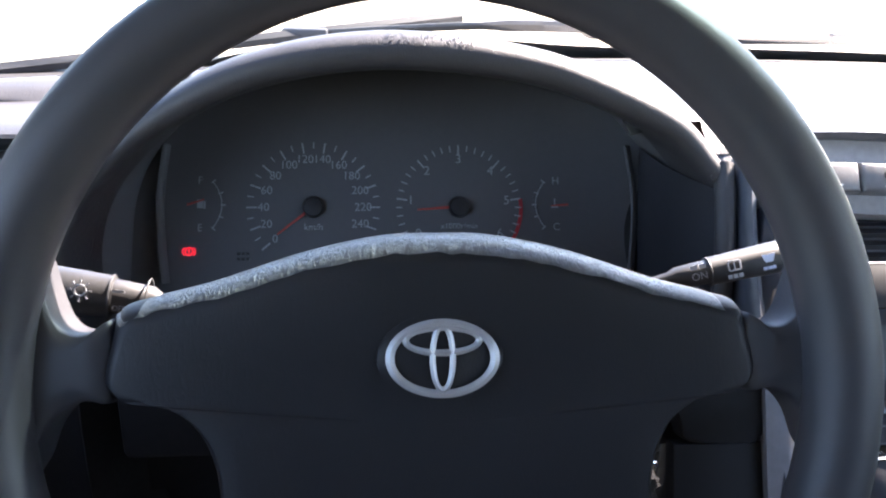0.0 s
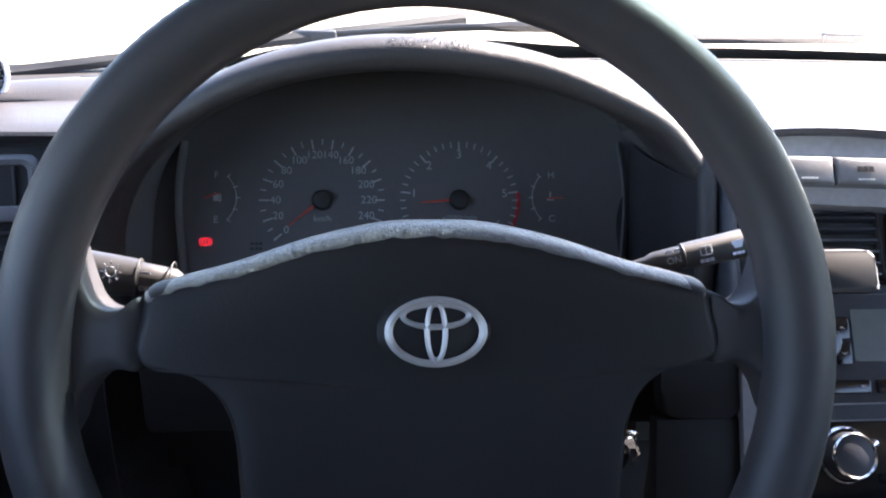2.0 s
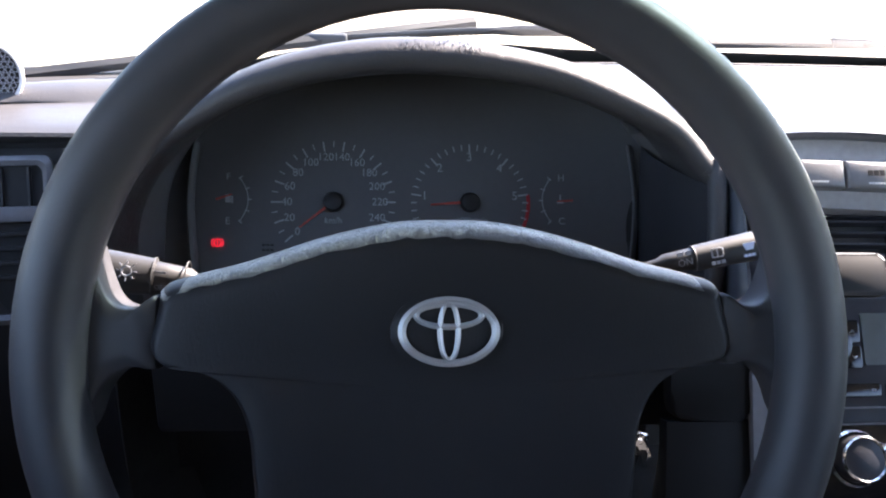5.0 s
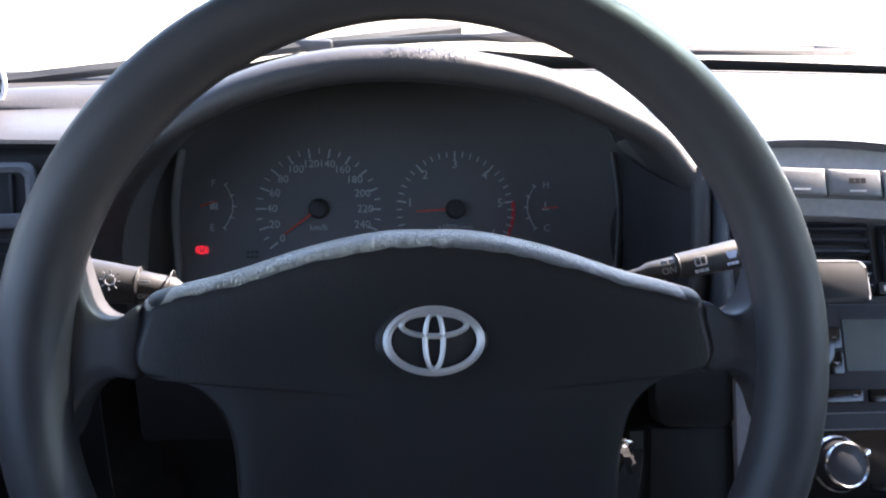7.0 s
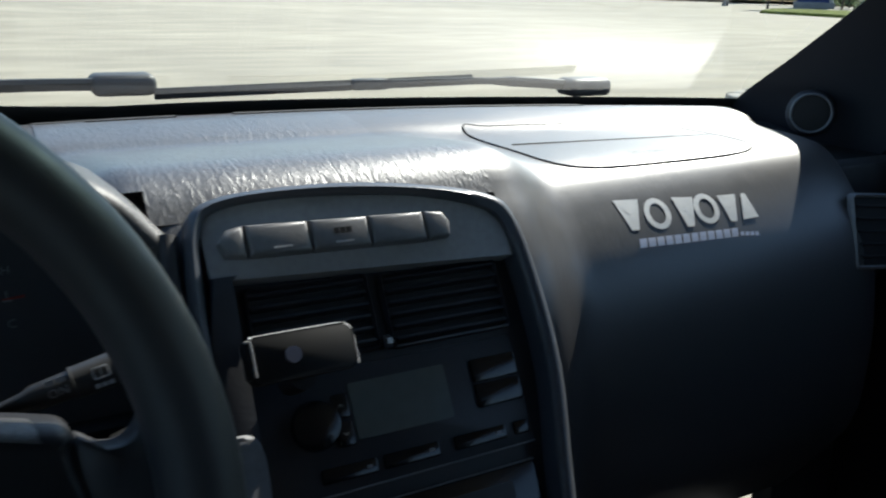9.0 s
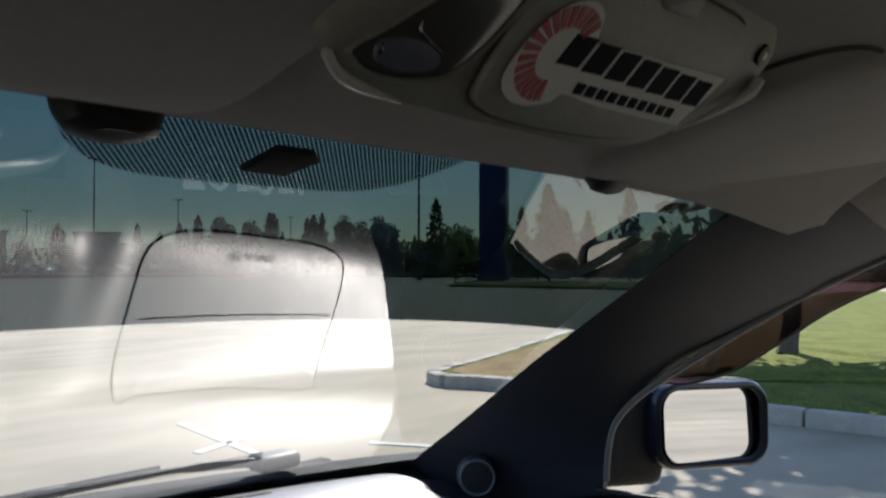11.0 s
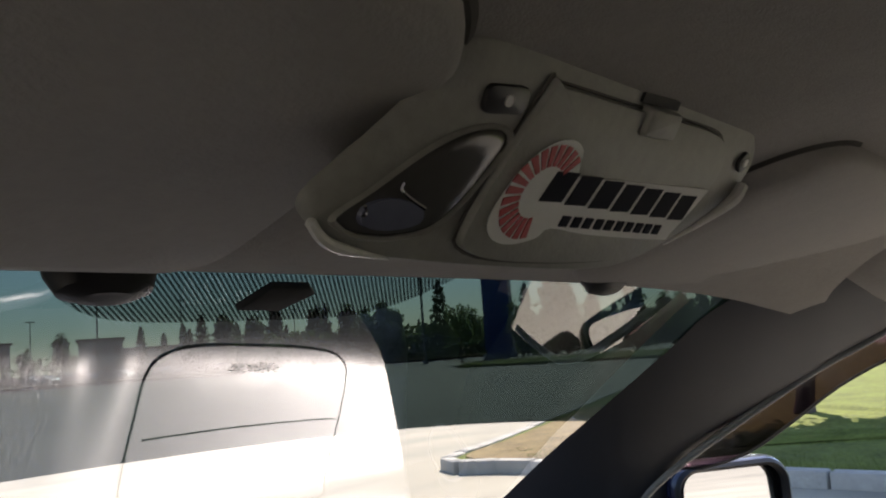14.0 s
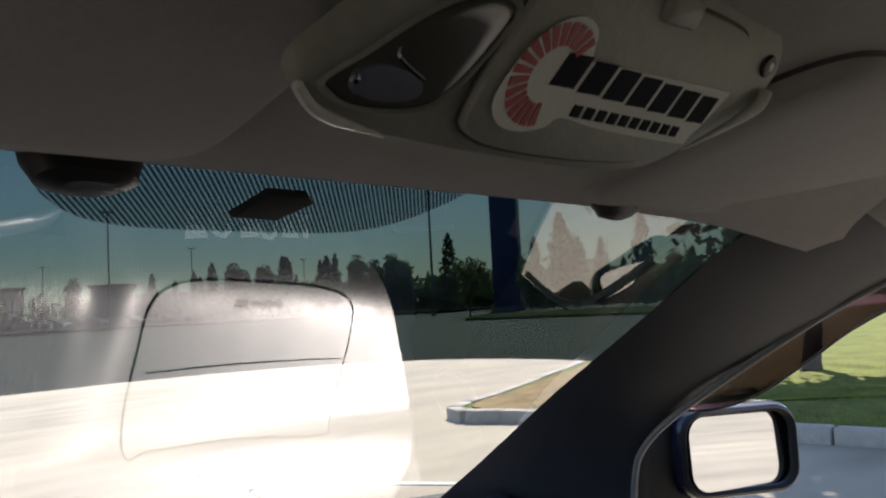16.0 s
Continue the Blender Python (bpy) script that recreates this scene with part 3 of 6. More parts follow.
def dash_profile(x):
    """From the windscreen's foot over the top and down the face."""
    mid = sstep(0.135, 0.2, x) * (1 - sstep(0.475, 0.55, x))
    back = -0.32 * (x - XC) ** 2                       # follows the windscreen's curve
    end = sstep(0.88, 1.0, x)
    pr = [(0.74 + back, 0.915), (0.675 + back, 0.945), (0.645 + back, 0.958), (0.605 + back, 0.966), (0.55 + back * .8, 0.968), (0.50 + back * .6, 0.964), (0.475 + back * .5, 0.957), (0.44 + back * .3, 0.955),
          (0.36, 0.957), (0.31, 0.957), (0.285, 0.951), (0.268, 0.940), (0.252, 0.924), (0.236, 0.905), (0.222, 0.884), (0.208, 0.85), (0.197, 0.80), (0.192, 0.74), (0.2, 0.66), (0.26, 0.56)]
    out = []
    for k, (y, z) in enumerate(pr):
        w = sstep(6, 11, k)
        brow = (0.0, 0.003, 0.009, 0.019, 0.0235, 0.021, 0.014)[min(max(k - 5, 0), 6)]     # swells over the stack, then rolls down to it
        z += brow * mid - 0.004 * end * w
        y += -0.022 * mid * w + 0.02 * end ** 2 * w
        out.append((y, z))
    return out


def dash_body(x0, x1, n):
    rows = []
    for i in range(n + 1):
        x = x0 + (x1 - x0) * i / n
        pr = smooth([(0, y, z) for y, z in dash_profile(x)], 3)
        rows.append([(x, p.y, p.z) for p in pr])
    return grid(BM(), rows)


bm = BM()
xs = [0.462 + 0.012 * k for k in range(41)]
rows = []
end_x = lambda y: 0.908 + 0.038 * sstep(0.27, 0.45, y)      # the end runs back at a slant
for x in xs:
    rows.append([(0.462 + (x - 0.462) * (end_x(p.y) - 0.462) / 0.48, p.y, p.z) for p in smooth([(0, y, z) for y, z in dash_profile(x)], 3)])
last = rows[-1]
for k in range(1, 7):                                   # the rounded outer end
    a = radians(15 * k)
    rows.append([(x + 0.022 * math.sin(a), y + 0.03 * (1 - math.cos(a)), z - 0.022 * (1 - math.cos(a))) for x, y, z in last])
grid(bm, rows)
part("passenger_side", bm, DASHP, dash, "grained vinyl passenger side with rounded edge")
rows = []
for i in range(30):                                     # over the stack: only the top, down to the brow
    x = 0.206 + 0.256 * i / 29
    pr = smooth([(0, y, z) for y, z in dash_profile(x)[:12]], 3)
    rows.append([(x, p.y, p.z) for p in pr] + [(x, pr[-1].y + 0.03, pr[-1].z - 0.012)])
part("middle_top", grid(BM(), rows), DASH, dash)
rows = []
for i in range(7):                                      # behind the hood's flank
    x = 0.160 + 0.0465 * i / 6
    rows.append([(x, p.y, p.z + 0.0007) for p in smooth([(0, y, z) for y, z in dash_profile(x)[:11]], 3)])
part("hood_side_top", grid(BM(), rows), DASH, dash)
rows = []
for i in range(6):                                      # the skin runs down between hood and stack
    x = 0.2065 + 0.0215 * i / 5
    pr = smooth([(0, y, z) for y, z in dash_profile(x)[10:14]], 4)
    rows.append([(x, p.y + 0.004 * (1 - i / 5) ** 2 - 0.0005, p.z - 0.0006) for p in pr])
part("stack_flank", grid(BM(), rows), DASH, dash, "grained vinyl between the hood and the centre stack")
rows = []
low_rows = []
for i in range(69):
    x = -0.56 + 0.766 * i / 68
    pr = smooth([(0, y, z) for y, z in dash_profile(x)], 3)
    cut = 0.05 * (1 - sstep(0.2, 0.26, abs(x)))          # under the binnacle the face lies deeper
    reach = 0.45 if abs(x) < 0.215 else 0.34              # the well behind the instruments
    full = [(x, p.y + (0.12 * sstep(reach - 0.05, reach - 0.15, p.y) if -0.228 < x < 0.23 else 0.055 * sstep(0.955, 0.935, p.z) * sstep(-0.22, -0.25, x) if x < 0 and p.y < 0.4 else 0.0), p.z - (0.03 if -0.228 < x < 0.23 and p.y < reach else 0.0)) for p in pr]
    rows.append(full[:40])
    low_rows.append(full[39:])
part("driver_side", grid(BM(), rows), HOODV, dash)
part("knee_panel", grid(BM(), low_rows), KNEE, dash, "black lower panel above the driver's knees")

# recess for the middle stack
bm = BM()
box(bm, (0.235, 0.02, 0.42), (0.345, 0.30, 0.72), 0.004)
part("stack_recess", bm, MATTE, dash)
# closing pieces at both ends, down to the doors
for s_ in (1, -1):
    e = lambda x: x if s_ > 0 else 2 * XF - x
    bm = BM()
    box(bm, (0.17, 0.03, 0.50), (e(0.985), 0.29, 0.685), 0.006)
    part("end_panel", bm, DASH_LOW, dash, "dark end panel beside the door")
    part("corner_shelf", box(BM(), (0.175, 0.25, 0.02), (e(1.01), 0.41, 0.918), 0.006), MATTE, dash, "black corner below the pillar foot")
    rows = []
    for x, lift in ((0.90, 0.0), (0.93, 0.002), (0.96, 0.0), (0.985, -0.004), (1.02, -0.008), (1.09, -0.015)):
        b_ = -0.32 * (x - XC) ** 2
        rows.append([(e(x), y, z + lift) for y, z in ((0.72 + b_, 0.925), (0.66 + b_, 0.948), (0.63 + b_, 0.953), (0.59 + b_, 0.948), (0.56 + b_, 0.936), (0.54 + b_, 0.91), (0.53 + b_, 0.87))])
    part("corner_cap", grid(BM(), rows), PILLAR, dash, "dark cloth-faced corner below the pillar")

# defroster slots: dark grooves in the ridge
for xa, xb in ((-0.30, 0.07), (0.16, 0.295), (0.355, 0.775)):
    pts = [(x, 0.596 - 0.32 * (x - XC) ** 2, 0.9676) for x in [xa + (xb - xa) * k / 10 for k in range(11)]]
    bm = BM()
    grid(bm, [[(x, y + dy, z + dz) for dy, dz in ((-0.006, -0.003), (-0.005, 0.0006), (0.005, 0.0004), (0.006, -0.004))] for x, y, z in pts])
    part("defroster_slot", bm, MATTE, dash, "black defroster slot")

# airbag lid: a panel with an open joint round it
lid_out = [(0.568, 0.474), (0.560, 0.36), (0.560, 0.318), (0.574, 0.299), (0.61, 0.291), (0.69, 0.2905), (0.77, 0.293), (0.806, 0.302), (0.82, 0.325), (0.826, 0.38), (0.824, 0.44), (0.81, 0.456), (0.70, 0.466), (0.6, 0.476)]
lid2 = smooth2(lid_out, 6)


def dash_top(x, y):
    pr = [(p.y, p.z) for p in smooth([(0, yy, zz) for yy, zz in dash_profile(x)], 3)]
    for (y0, z0), (y1, z1) in zip(pr, pr[1:]):
        if y1 <= y <= y0 and z0 > 0.9:
            return z0 + (z1 - z0) * (y0 - y) / (y0 - y1)
    return 0.955


cx, cy = 0.69, 0.37
rows = []
for s, dz in ((1.0, 0.001), (0.9, 0.001), (0.7, 0.001), (0.4, 0.001), (0.1, 0.001), (0.005, 0.001)):
    rows.append([(cx + (x - cx) * s, cy + (y - cy) * s, dash_top(cx + (x - cx) * s, cy + (y - cy) * s) + dz) for x, y in lid2])
lid = part("airbag_lid", grid(BM(), rows, wrap=True), LID, dash, "smooth grey passenger airbag lid")
joint = [(x, y, dash_top(x, y) + 0.0003) for x, y in [(cx + (x - cx) * 1.006, cy + (y - cy) * 1.01) for x, y in lid2]]
part("lid_joint", tube(BM(), joint, 0.0013, 6, closed=True), MATTE, dash, "dark open joint round the lid")
pts = [(0.575 + 0.246 * k / 12, 0.392 - 0.020 * k / 12, dash_top(0.575 + 0.246 * k / 12, 0.39) + 0.0012) for k in range(13)]
part("lid_groove", tube(BM(), pts, 0.0009, 6), MATTE, lid)
lettering("SRS AIRBAG", 0.0115, lid, DASH_LOW, basis((0.686, 0.312, dash_top(0.686, 0.312) + 0.0026), (1, -0.02, 0), (0, 1, 0)), "embossed_lettering", "small dark airbag lettering")

# ---- instrument binnacle ----
HOOD = [(-0.243, 0.80), (-0.243, 0.86), (-0.240, 0.898), (-0.228, 0.93), (-0.208, 0.956), (-0.180, 0.981), (-0.136, 1.008), (-0.096, 1.023), (-0.058, 1.031), (-0.02, 1.0345), (0.02, 1.0335), (0.058, 1.029), (0.096, 1.021), (0.138, 1.005), (0.182, 0.983), (0.208, 0.956), (0.228, 0.93), (0.240, 0.898), (0.243, 0.86), (0.243, 0.80)]
hood_curve = smooth([(x, 0, z) for x, z in HOOD], 4)
binn = thing("instrument_binnacle", "curved charcoal hood over the instruments, worn along its edge", "instrument hood")


def hood_rows(spec):
    rows = []
    for p in hood_curve:
        y0 = 0.24 - 0.03 * sstep(0.98, 0.86, p.z)
        rows.append([(p.x * sx, y0 + dy, 0.86 + (p.z - 0.86) * sz) for sx, dy, sz in spec])
    return rows


LIP = [(1.0, 0.004, 1.0), (0.9985, -0.003, 0.996), (0.995, -0.008, 0.986), (0.988, -0.0115, 0.970), (0.978, -0.0135, 0.947), (0.966, -0.014, 0.918), (0.954, -0.0125, 0.893), (0.944, -0.008, 0.874), (0.937, 0.0, 0.862)]
part("hood", grid(BM(), hood_rows([(1.10, 0.31, 0.45), (1.08, 0.25, 0.62), (1.05, 0.17, 0.80), (1.02, 0.09, 0.92), (1.0, 0.03, 0.985)] + LIP + [(0.931, 0.009, 0.853), (0.924, 0.02, 0.847), (0.915, 0.034, 0.843), (0.906, 0.05, 0.841)])), HOODV, binn, "broad rounded vinyl lip of the hood", sharp=60)
part("inner_shroud", grid(BM(), hood_rows([(0.906, 0.0504, 0.841), (0.90, 0.07, 0.839), (0.89, 0.10, 0.837), (0.88, 0.18, 0.835)])), SHROUD, binn, sharp=60)
# where the lip runs down beside the console
part("lip_end", tube(BM(), smooth([(0.2125, 0.231, 0.950), (0.2105, 0.219, 0.934), (0.2092, 0.208, 0.915), (0.2085, 0.200, 0.895), (0.2078, 0.194, 0.87), (0.207, 0.19, 0.84)], 5), 0.0072, 12), HOODV, binn)
part("cheek", grid(BM(), [[(x, y - 0.25 * (0.93 - z), z) for x, y in ((0.2095, 0.213), (0.2035, 0.228), (0.197, 0.25), (0.191, 0.275), (0.187, 0.305), (0.1885, 0.34))] for z in (0.935, 0.915, 0.89, 0.865, 0.835)]), STACKB, binn)
# scuffed places on the lip, at the crown and at the lower end near the ignition: thin raised flakes
flake = random.Random(21)
lip_rows = hood_rows(LIP)
for k0, k1, a_, b_, n_ in ((36, 43, 0, 3, 90), (60, 69, 2, 6, 110)):
    bm = BM()
    for _ in range(n_):
        i, j = flake.uniform(k0, k1 - 1), flake.uniform(a_, b_)
        at = lambda u, v: Vector(lip_rows[int(u)][int(v)]).lerp(Vector(lip_rows[int(u) + 1][int(v)]), u % 1).lerp(Vector(lip_rows[int(u)][int(v) + 1]).lerp(Vector(lip_rows[int(u) + 1][int(v) + 1]), u % 1), v % 1)
        w_, l_ = flake.uniform(0.015, 0.05), flake.uniform(0.2, 0.7)
        c = [at(i, j), at(i + w_, j), at(i + w_ * 1.6, j + l_), at(i + w_ * 0.5, j + l_)]
        n0 = (c[1] - c[0]).cross(c[2] - c[0]).normalized()
        up_ = n0 if n0.y < 0 or n0.z > 0.5 else -n0
        vs = [bm.verts.new(p + up_ * 0.0004) for p in c] + [bm.verts.new(sum(c, Vector()) / 4 + up_ * 0.001)]
        for q in range(4):
            bm.faces.new((vs[q], vs[(q + 1) % 4], vs[4]))
    part("scuffed_flakes", bm, WORN_LIT, binn, "pale scuffed flakes on the hood's lip", kind="stuff")
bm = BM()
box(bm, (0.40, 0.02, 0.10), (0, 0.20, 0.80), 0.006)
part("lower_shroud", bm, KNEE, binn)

# ---- instruments ----
CL = basis((-0.024, 0.335, 0.885), (1, 0, 0), (0, 0.45, 0.89))
cluster = thing("instrument_cluster", "unlit black instrument cluster with white markings", "instrument cluster", CL)
face_o = [(p.x * 0.945 + 0.024, (0.86 + (p.z - 0.86) * 0.87 - 0.885) / 0.89) for p in hood_curve]
face_o = [(face_o[0][0], -0.12)] + face_o + [(face_o[-1][0], -0.12)]
part("face", prism(BM(), face_o[::-1], -0.006, -0.001), DIALFACE, cluster)
T = lambda x, y, z=0.0008, rz=0: pose(x, y, z, 0, 0, rz)


def dial(name, label, cx, cy, r, marks, a0, a1, n_minor, texts, r_text, size, needle_deg, needle_len):
    d = part(name, prism(BM(), ellipse(r * 1.08, r * 1.08, 48), -0.004, -0.0002, 0.0004), DIALFACE, cluster, label, m=T(cx, cy, 0))
    for k in range(marks):
        a = radians(a0 + (a1 - a0) * k / (marks - 1))
        major = k % n_minor == 0
        L = 0.0085 if major else 0.005
        bm = box(BM(), (L, 0.0013 if major else 0.0009, 0.0006), (r - L / 2, 0, 0.0006))
        part("tick", bm, GAUGE_INK, d, m=pose(0, 0, 0, 0, 0, math.degrees(a)))
    for k, s in enumerate(texts):
        a = radians(a0 + (a1 - a0) * k / (len(texts) - 1))
        if s:
            lettering(s, size, d, GAUGE_INK, T(r_text * math.cos(a), r_text * math.sin(a)), "numeral")
    n = part("needle", prism(BM(), [(-0.008, -0.0013), (needle_len, -0.0006), (needle_len, 0.0006), (-0.008, 0.0013)], 0.003, 0.0042), NEEDLE, d, "red needle", m=pose(0, 0, 0, 0, 0, needle_deg))
    part("needle_cap", cyl(BM(), 0.009, 0.0075, 0.006, pose(0, 0, 0.004), 24, 0.001), BLACK, d)
    return d


sp = dial("speedometer", "speedometer with white numerals", -0.051, 0.0, 0.053, 25, 220, -20, 2,
          [str(v) for v in range(0, 260, 20)], 0.0395, 0.0094, 218, 0.036)
lettering("km/h", 0.0075, sp, GAUGE_INK, T(0.0, -0.016), "unit_lettering")
ta = dial("tachometer", "tachometer with white numerals and red arc", 0.066, 0.0, 0.051, 31, 213, -33, 5, ["0", "1", "2", "3", "4", "5", "6"], 0.0395, 0.0105, 184, 0.034)
lettering("x1000r/min", 0.0065, ta, GAUGE_INK, T(0.0, -0.0155), "unit_lettering")
arc = [radians(8 - 41 * k / 12) for k in range(13)]
part("red_arc", grid(BM(), [[(r_ * math.cos(a), r_ * math.sin(a), z_) for r_, z_ in ((0.0495, 0.0002), (0.0495, 0.0008), (0.0525, 0.0008), (0.0525, 0.0002))] for a in arc]), RED_INK, ta)


def small_gauge(name, label, cx, side, top, low, needle):
    g = part(name, prism(BM(), rrect(0.034, 0.062, 0.01, 5), -0.004, -0.0008), DIALFACE, cluster, label, m=T(cx, 0.002, 0))
    pts = [(side * (0.012 - 0.0075 * (2 * u - 1) ** 2) + side * 0.003, -0.019 + 0.038 * u, 0.0008) for u in [k / 10 for k in range(11)]]
    part("scale_arc", tube(BM(), pts, 0.0005, 4), GAUGE_INK, g)
    for u in (0, 0.25, 0.5, 0.75, 1):
        x = side * (0.015 - 0.0075 * (2 * u - 1) ** 2)
        part("tick", box(BM(), (0.004, 0.0009, 0.0006), (x + side * 0.001, -0.019 + 0.038 * u, 0.001), rot=Euler((0, 0, side * radians(40 * (2 * u - 1)))).to_matrix()), GAUGE_INK, g)
    lettering(top, 0.0085, g, GAUGE_INK, T(side * -0.002, 0.0195), "letter")
    lettering(low, 0.0085, g, GAUGE_INK, T(side * -0.002, -0.0185), "letter")
    part("needle", prism(BM(), [(0, -0.0009), (0.014, -0.0005), (0.014, 0.0005), (0, 0.0009)], 0.001, 0.002), NEEDLE, g, "red needle", m=pose(-0.012 * side, 0.0, 0, 0, 0, needle))
    return g


fu = small_gauge("fuel_gauge", "fuel gauge", -0.138, 1, "F", "E", 18)
bm = BM()
box(bm, (0.0045, 0.007, 0.0005), (-0.002, 0.001, 0.0008))
box(bm, (0.0015, 0.006, 0.0005), (0.0015, 0.0, 0.0008))
part("pump_symbol", bm, GAUGE_INK, fu)
te = small_gauge("temperature_gauge", "coolant temperature gauge", 0.144, -1, "H", "C", 184)
bm = BM()
box(bm, (0.0012, 0.006, 0.0005), (0.001, 0.002, 0.0008))
box(bm, (0.006, 0.0012, 0.0005), (0.001, -0.002, 0.0008))
part("thermometer_symbol", bm, GAUGE_INK, te)
wl = part("warning_lamp", ring(BM(), ellipse(0.0034, 0.0034, 24), ellipse(0.0025, 0.0025, 24), 0, 0.0005), WARN, cluster, "lit red brake warning lamp", m=T(-0.148, -0.035, 0.0005))
for s in (1, -1):
    pts = [(s * 0.0048 * math.cos(a), 0.0044 * math.sin(a), 0.0004) for a in [radians(-45 + 9 * k) for k in range(11)]]
    part("bracket", tube(BM(), pts, 0.0005, 4), WARN, wl)
part("exclamation", box(box(BM(), (0.0009, 0.003, 0.0004), (0, 0.0006, 0.0004)), (0.0009, 0.0008, 0.0004), (0, -0.0018, 0.0004)), WARN, wl)
for k in (0, 1):
    part("unlit_symbol", bars(BM(), 3, 0.0028, 0.0022, 0.0007), SMOKE, cluster, m=T(-0.106, -0.037 - 0.0042 * k, 0.0003))
# ridges at the sides of the recess
for s in (-1, 1):
    pts = smooth([(s * 0.185 + 0.02, -0.06, 0.004), (s * 0.19 + 0.02, 0.0, 0.006), (s * 0.186 + 0.02, 0.05, 0.004)], 5)
    part("side_rib", tube(BM(), pts, 0.004, 10, flat=0.5), DIALFACE, cluster)

# ---- steering wheel ----
WH = basis((0, 0.007, 0.927), (1, 0, 0), (0, 0.371, 0.928))
wheel = thing("steering_wheel", "dark blue-grey four-spoke steering wheel with airbag pad", "steering wheel", WH)
RC = Vector((-0.003, -0.010, 0.0))
pts = [RC + 0.1815 * Vector((math.cos(k * math.tau / 96), math.sin(k * math.tau / 96), 0)) for k in range(96)]
part("rim", tube(BM(), pts, 0.0168, 20, closed=True), WHEEL, wheel)
half = [(0.0, 0.0535), (0.025, 0.0525), (0.058, 0.0455), (0.095, 0.0335), (0.122, 0.0265), (0.134, 0.022), (0.138, 0.01), (0.141, -0.006), (0.135, -0.0135), (0.118, -0.017), (0.103, -0.029), (0.095, -0.047), (0.092, -0.075), (0.088, -0.105), (0.07, -0.128), (0.035, -0.137), (0.0, -0.139)]
out = smooth2([(x, y) for x, y in half] + [(-x, y) for x, y in half[-2:0:-1]], 4)
PC = (0.0, -0.03)


def pad_point(x, y, k, z):
    """The pad's outline drawn in by k: far at the broad upper shoulder, little at the sides and below."""
    sy = 0.175 if y > PC[1] else 0.07
    return (PC[0] + (x - PC[0]) * (1.005 - 0.045 * k), PC[1] + (y - PC[1]) * (1.005 - sy * k), z)


SHOULDER = [(1 - math.cos(a), -0.0155 + 0.0155 * math.sin(a)) for a in [radians(9 * k) for k in range(11)]]
rows = [[pad_point(x, y, k, z) for x, y in out] for k, z in [(0, -0.045), (0, -0.026)] + SHOULDER]
rows += [[(PC[0] + (x - PC[0]) * q, PC[1] + (y - PC[1]) * q, z) for x, y, _ in rows[-1]] for q, z in ((0.9, -0.0002), (0.75, -0.001), (0.55, -0.0025), (0.35, -0.004), (0.15, -0.0045), (0.0005, -0.0046))]
part("airbag_pad", grid(BM(), rows, wrap=True), PAD, wheel, "dark vinyl airbag pad with rounded upper edge", sharp=60)
# worn strip on the pad's upper shoulder; its pale colour also paints sunlight
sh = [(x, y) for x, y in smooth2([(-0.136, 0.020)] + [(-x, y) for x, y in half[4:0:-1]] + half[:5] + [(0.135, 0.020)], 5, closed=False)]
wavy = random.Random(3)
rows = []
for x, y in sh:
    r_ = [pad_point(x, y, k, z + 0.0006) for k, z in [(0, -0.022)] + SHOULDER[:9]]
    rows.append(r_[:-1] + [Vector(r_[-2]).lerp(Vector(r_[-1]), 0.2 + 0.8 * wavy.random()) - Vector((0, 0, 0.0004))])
part("worn_lit_shoulder", grid(BM(), rows), WORN_LIT, wheel, "scuffed upper edge of the pad, coloured pale for the sunlight on it")
for s in (-1, 1):
    sp_out = [(0.136, 0.0165), (0.146, 0.0125), (0.154, 0.0125), (0.160, 0.0175), (0.1645, 0.028), (0.170, 0.045), (0.178, 0.05), (0.186, 0.0), (0.180, -0.05), (0.171, -0.045), (0.1655, -0.030), (0.158, -0.0205), (0.148, -0.0165), (0.136, -0.0155)]
    o2 = smooth2([(s * x, y) for x, y in (sp_out if s > 0 else sp_out[::-1])], 4)
    part("side_spoke", dome(BM(), o2, [(1.0, -0.03), (1.0, -0.012), (0.97, -0.006), (0.9, -0.004), (0.5, -0.003)], (s * 0.162, -0.002)), WHEEL, wheel, sharp=60)
    low = smooth2([(s * 0.04, -0.12), (s * 0.08, -0.115), (s * 0.085, -0.15), (s * 0.095, -0.178), (s * 0.06, -0.19), (s * 0.04, -0.16)], 4)
    part("lower_spoke", prism(BM(), low if s > 0 else low[::-1], -0.03, -0.008, 0.004), WHEEL, wheel)
emb = part("emblem", ring(BM(), ellipse(0.0245, 0.0168, 48), ellipse(0.0206, 0.0135, 48), 0.0, 0.0022), SATIN, wheel, "chrome emblem of three interlaced ovals", m=pose(0.001, 0.0, -0.0012, -2))
part("oval", ring(BM(), ellipse(0.0172, 0.0068, 40, 0, 0.0076), ellipse(0.0143, 0.0040, 40, 0, 0.0076), 0.0, 0.002), SATIN, emb)
part("oval", ring(BM(), ellipse(0.0056, 0.0152, 40), ellipse(0.0031, 0.0122, 40), 0.0, 0.002), SATIN, emb)
part("emblem_recess", prism(BM(), ellipse(0.0272, 0.0192, 48), -0.006, -0.0014, 0.001), PAD, wheel)
col = BM()
cyl(col, 0.052, 0.06, 0.16, pose(0, -0.03, -0.115), 28, 0.008)
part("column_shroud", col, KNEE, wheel)

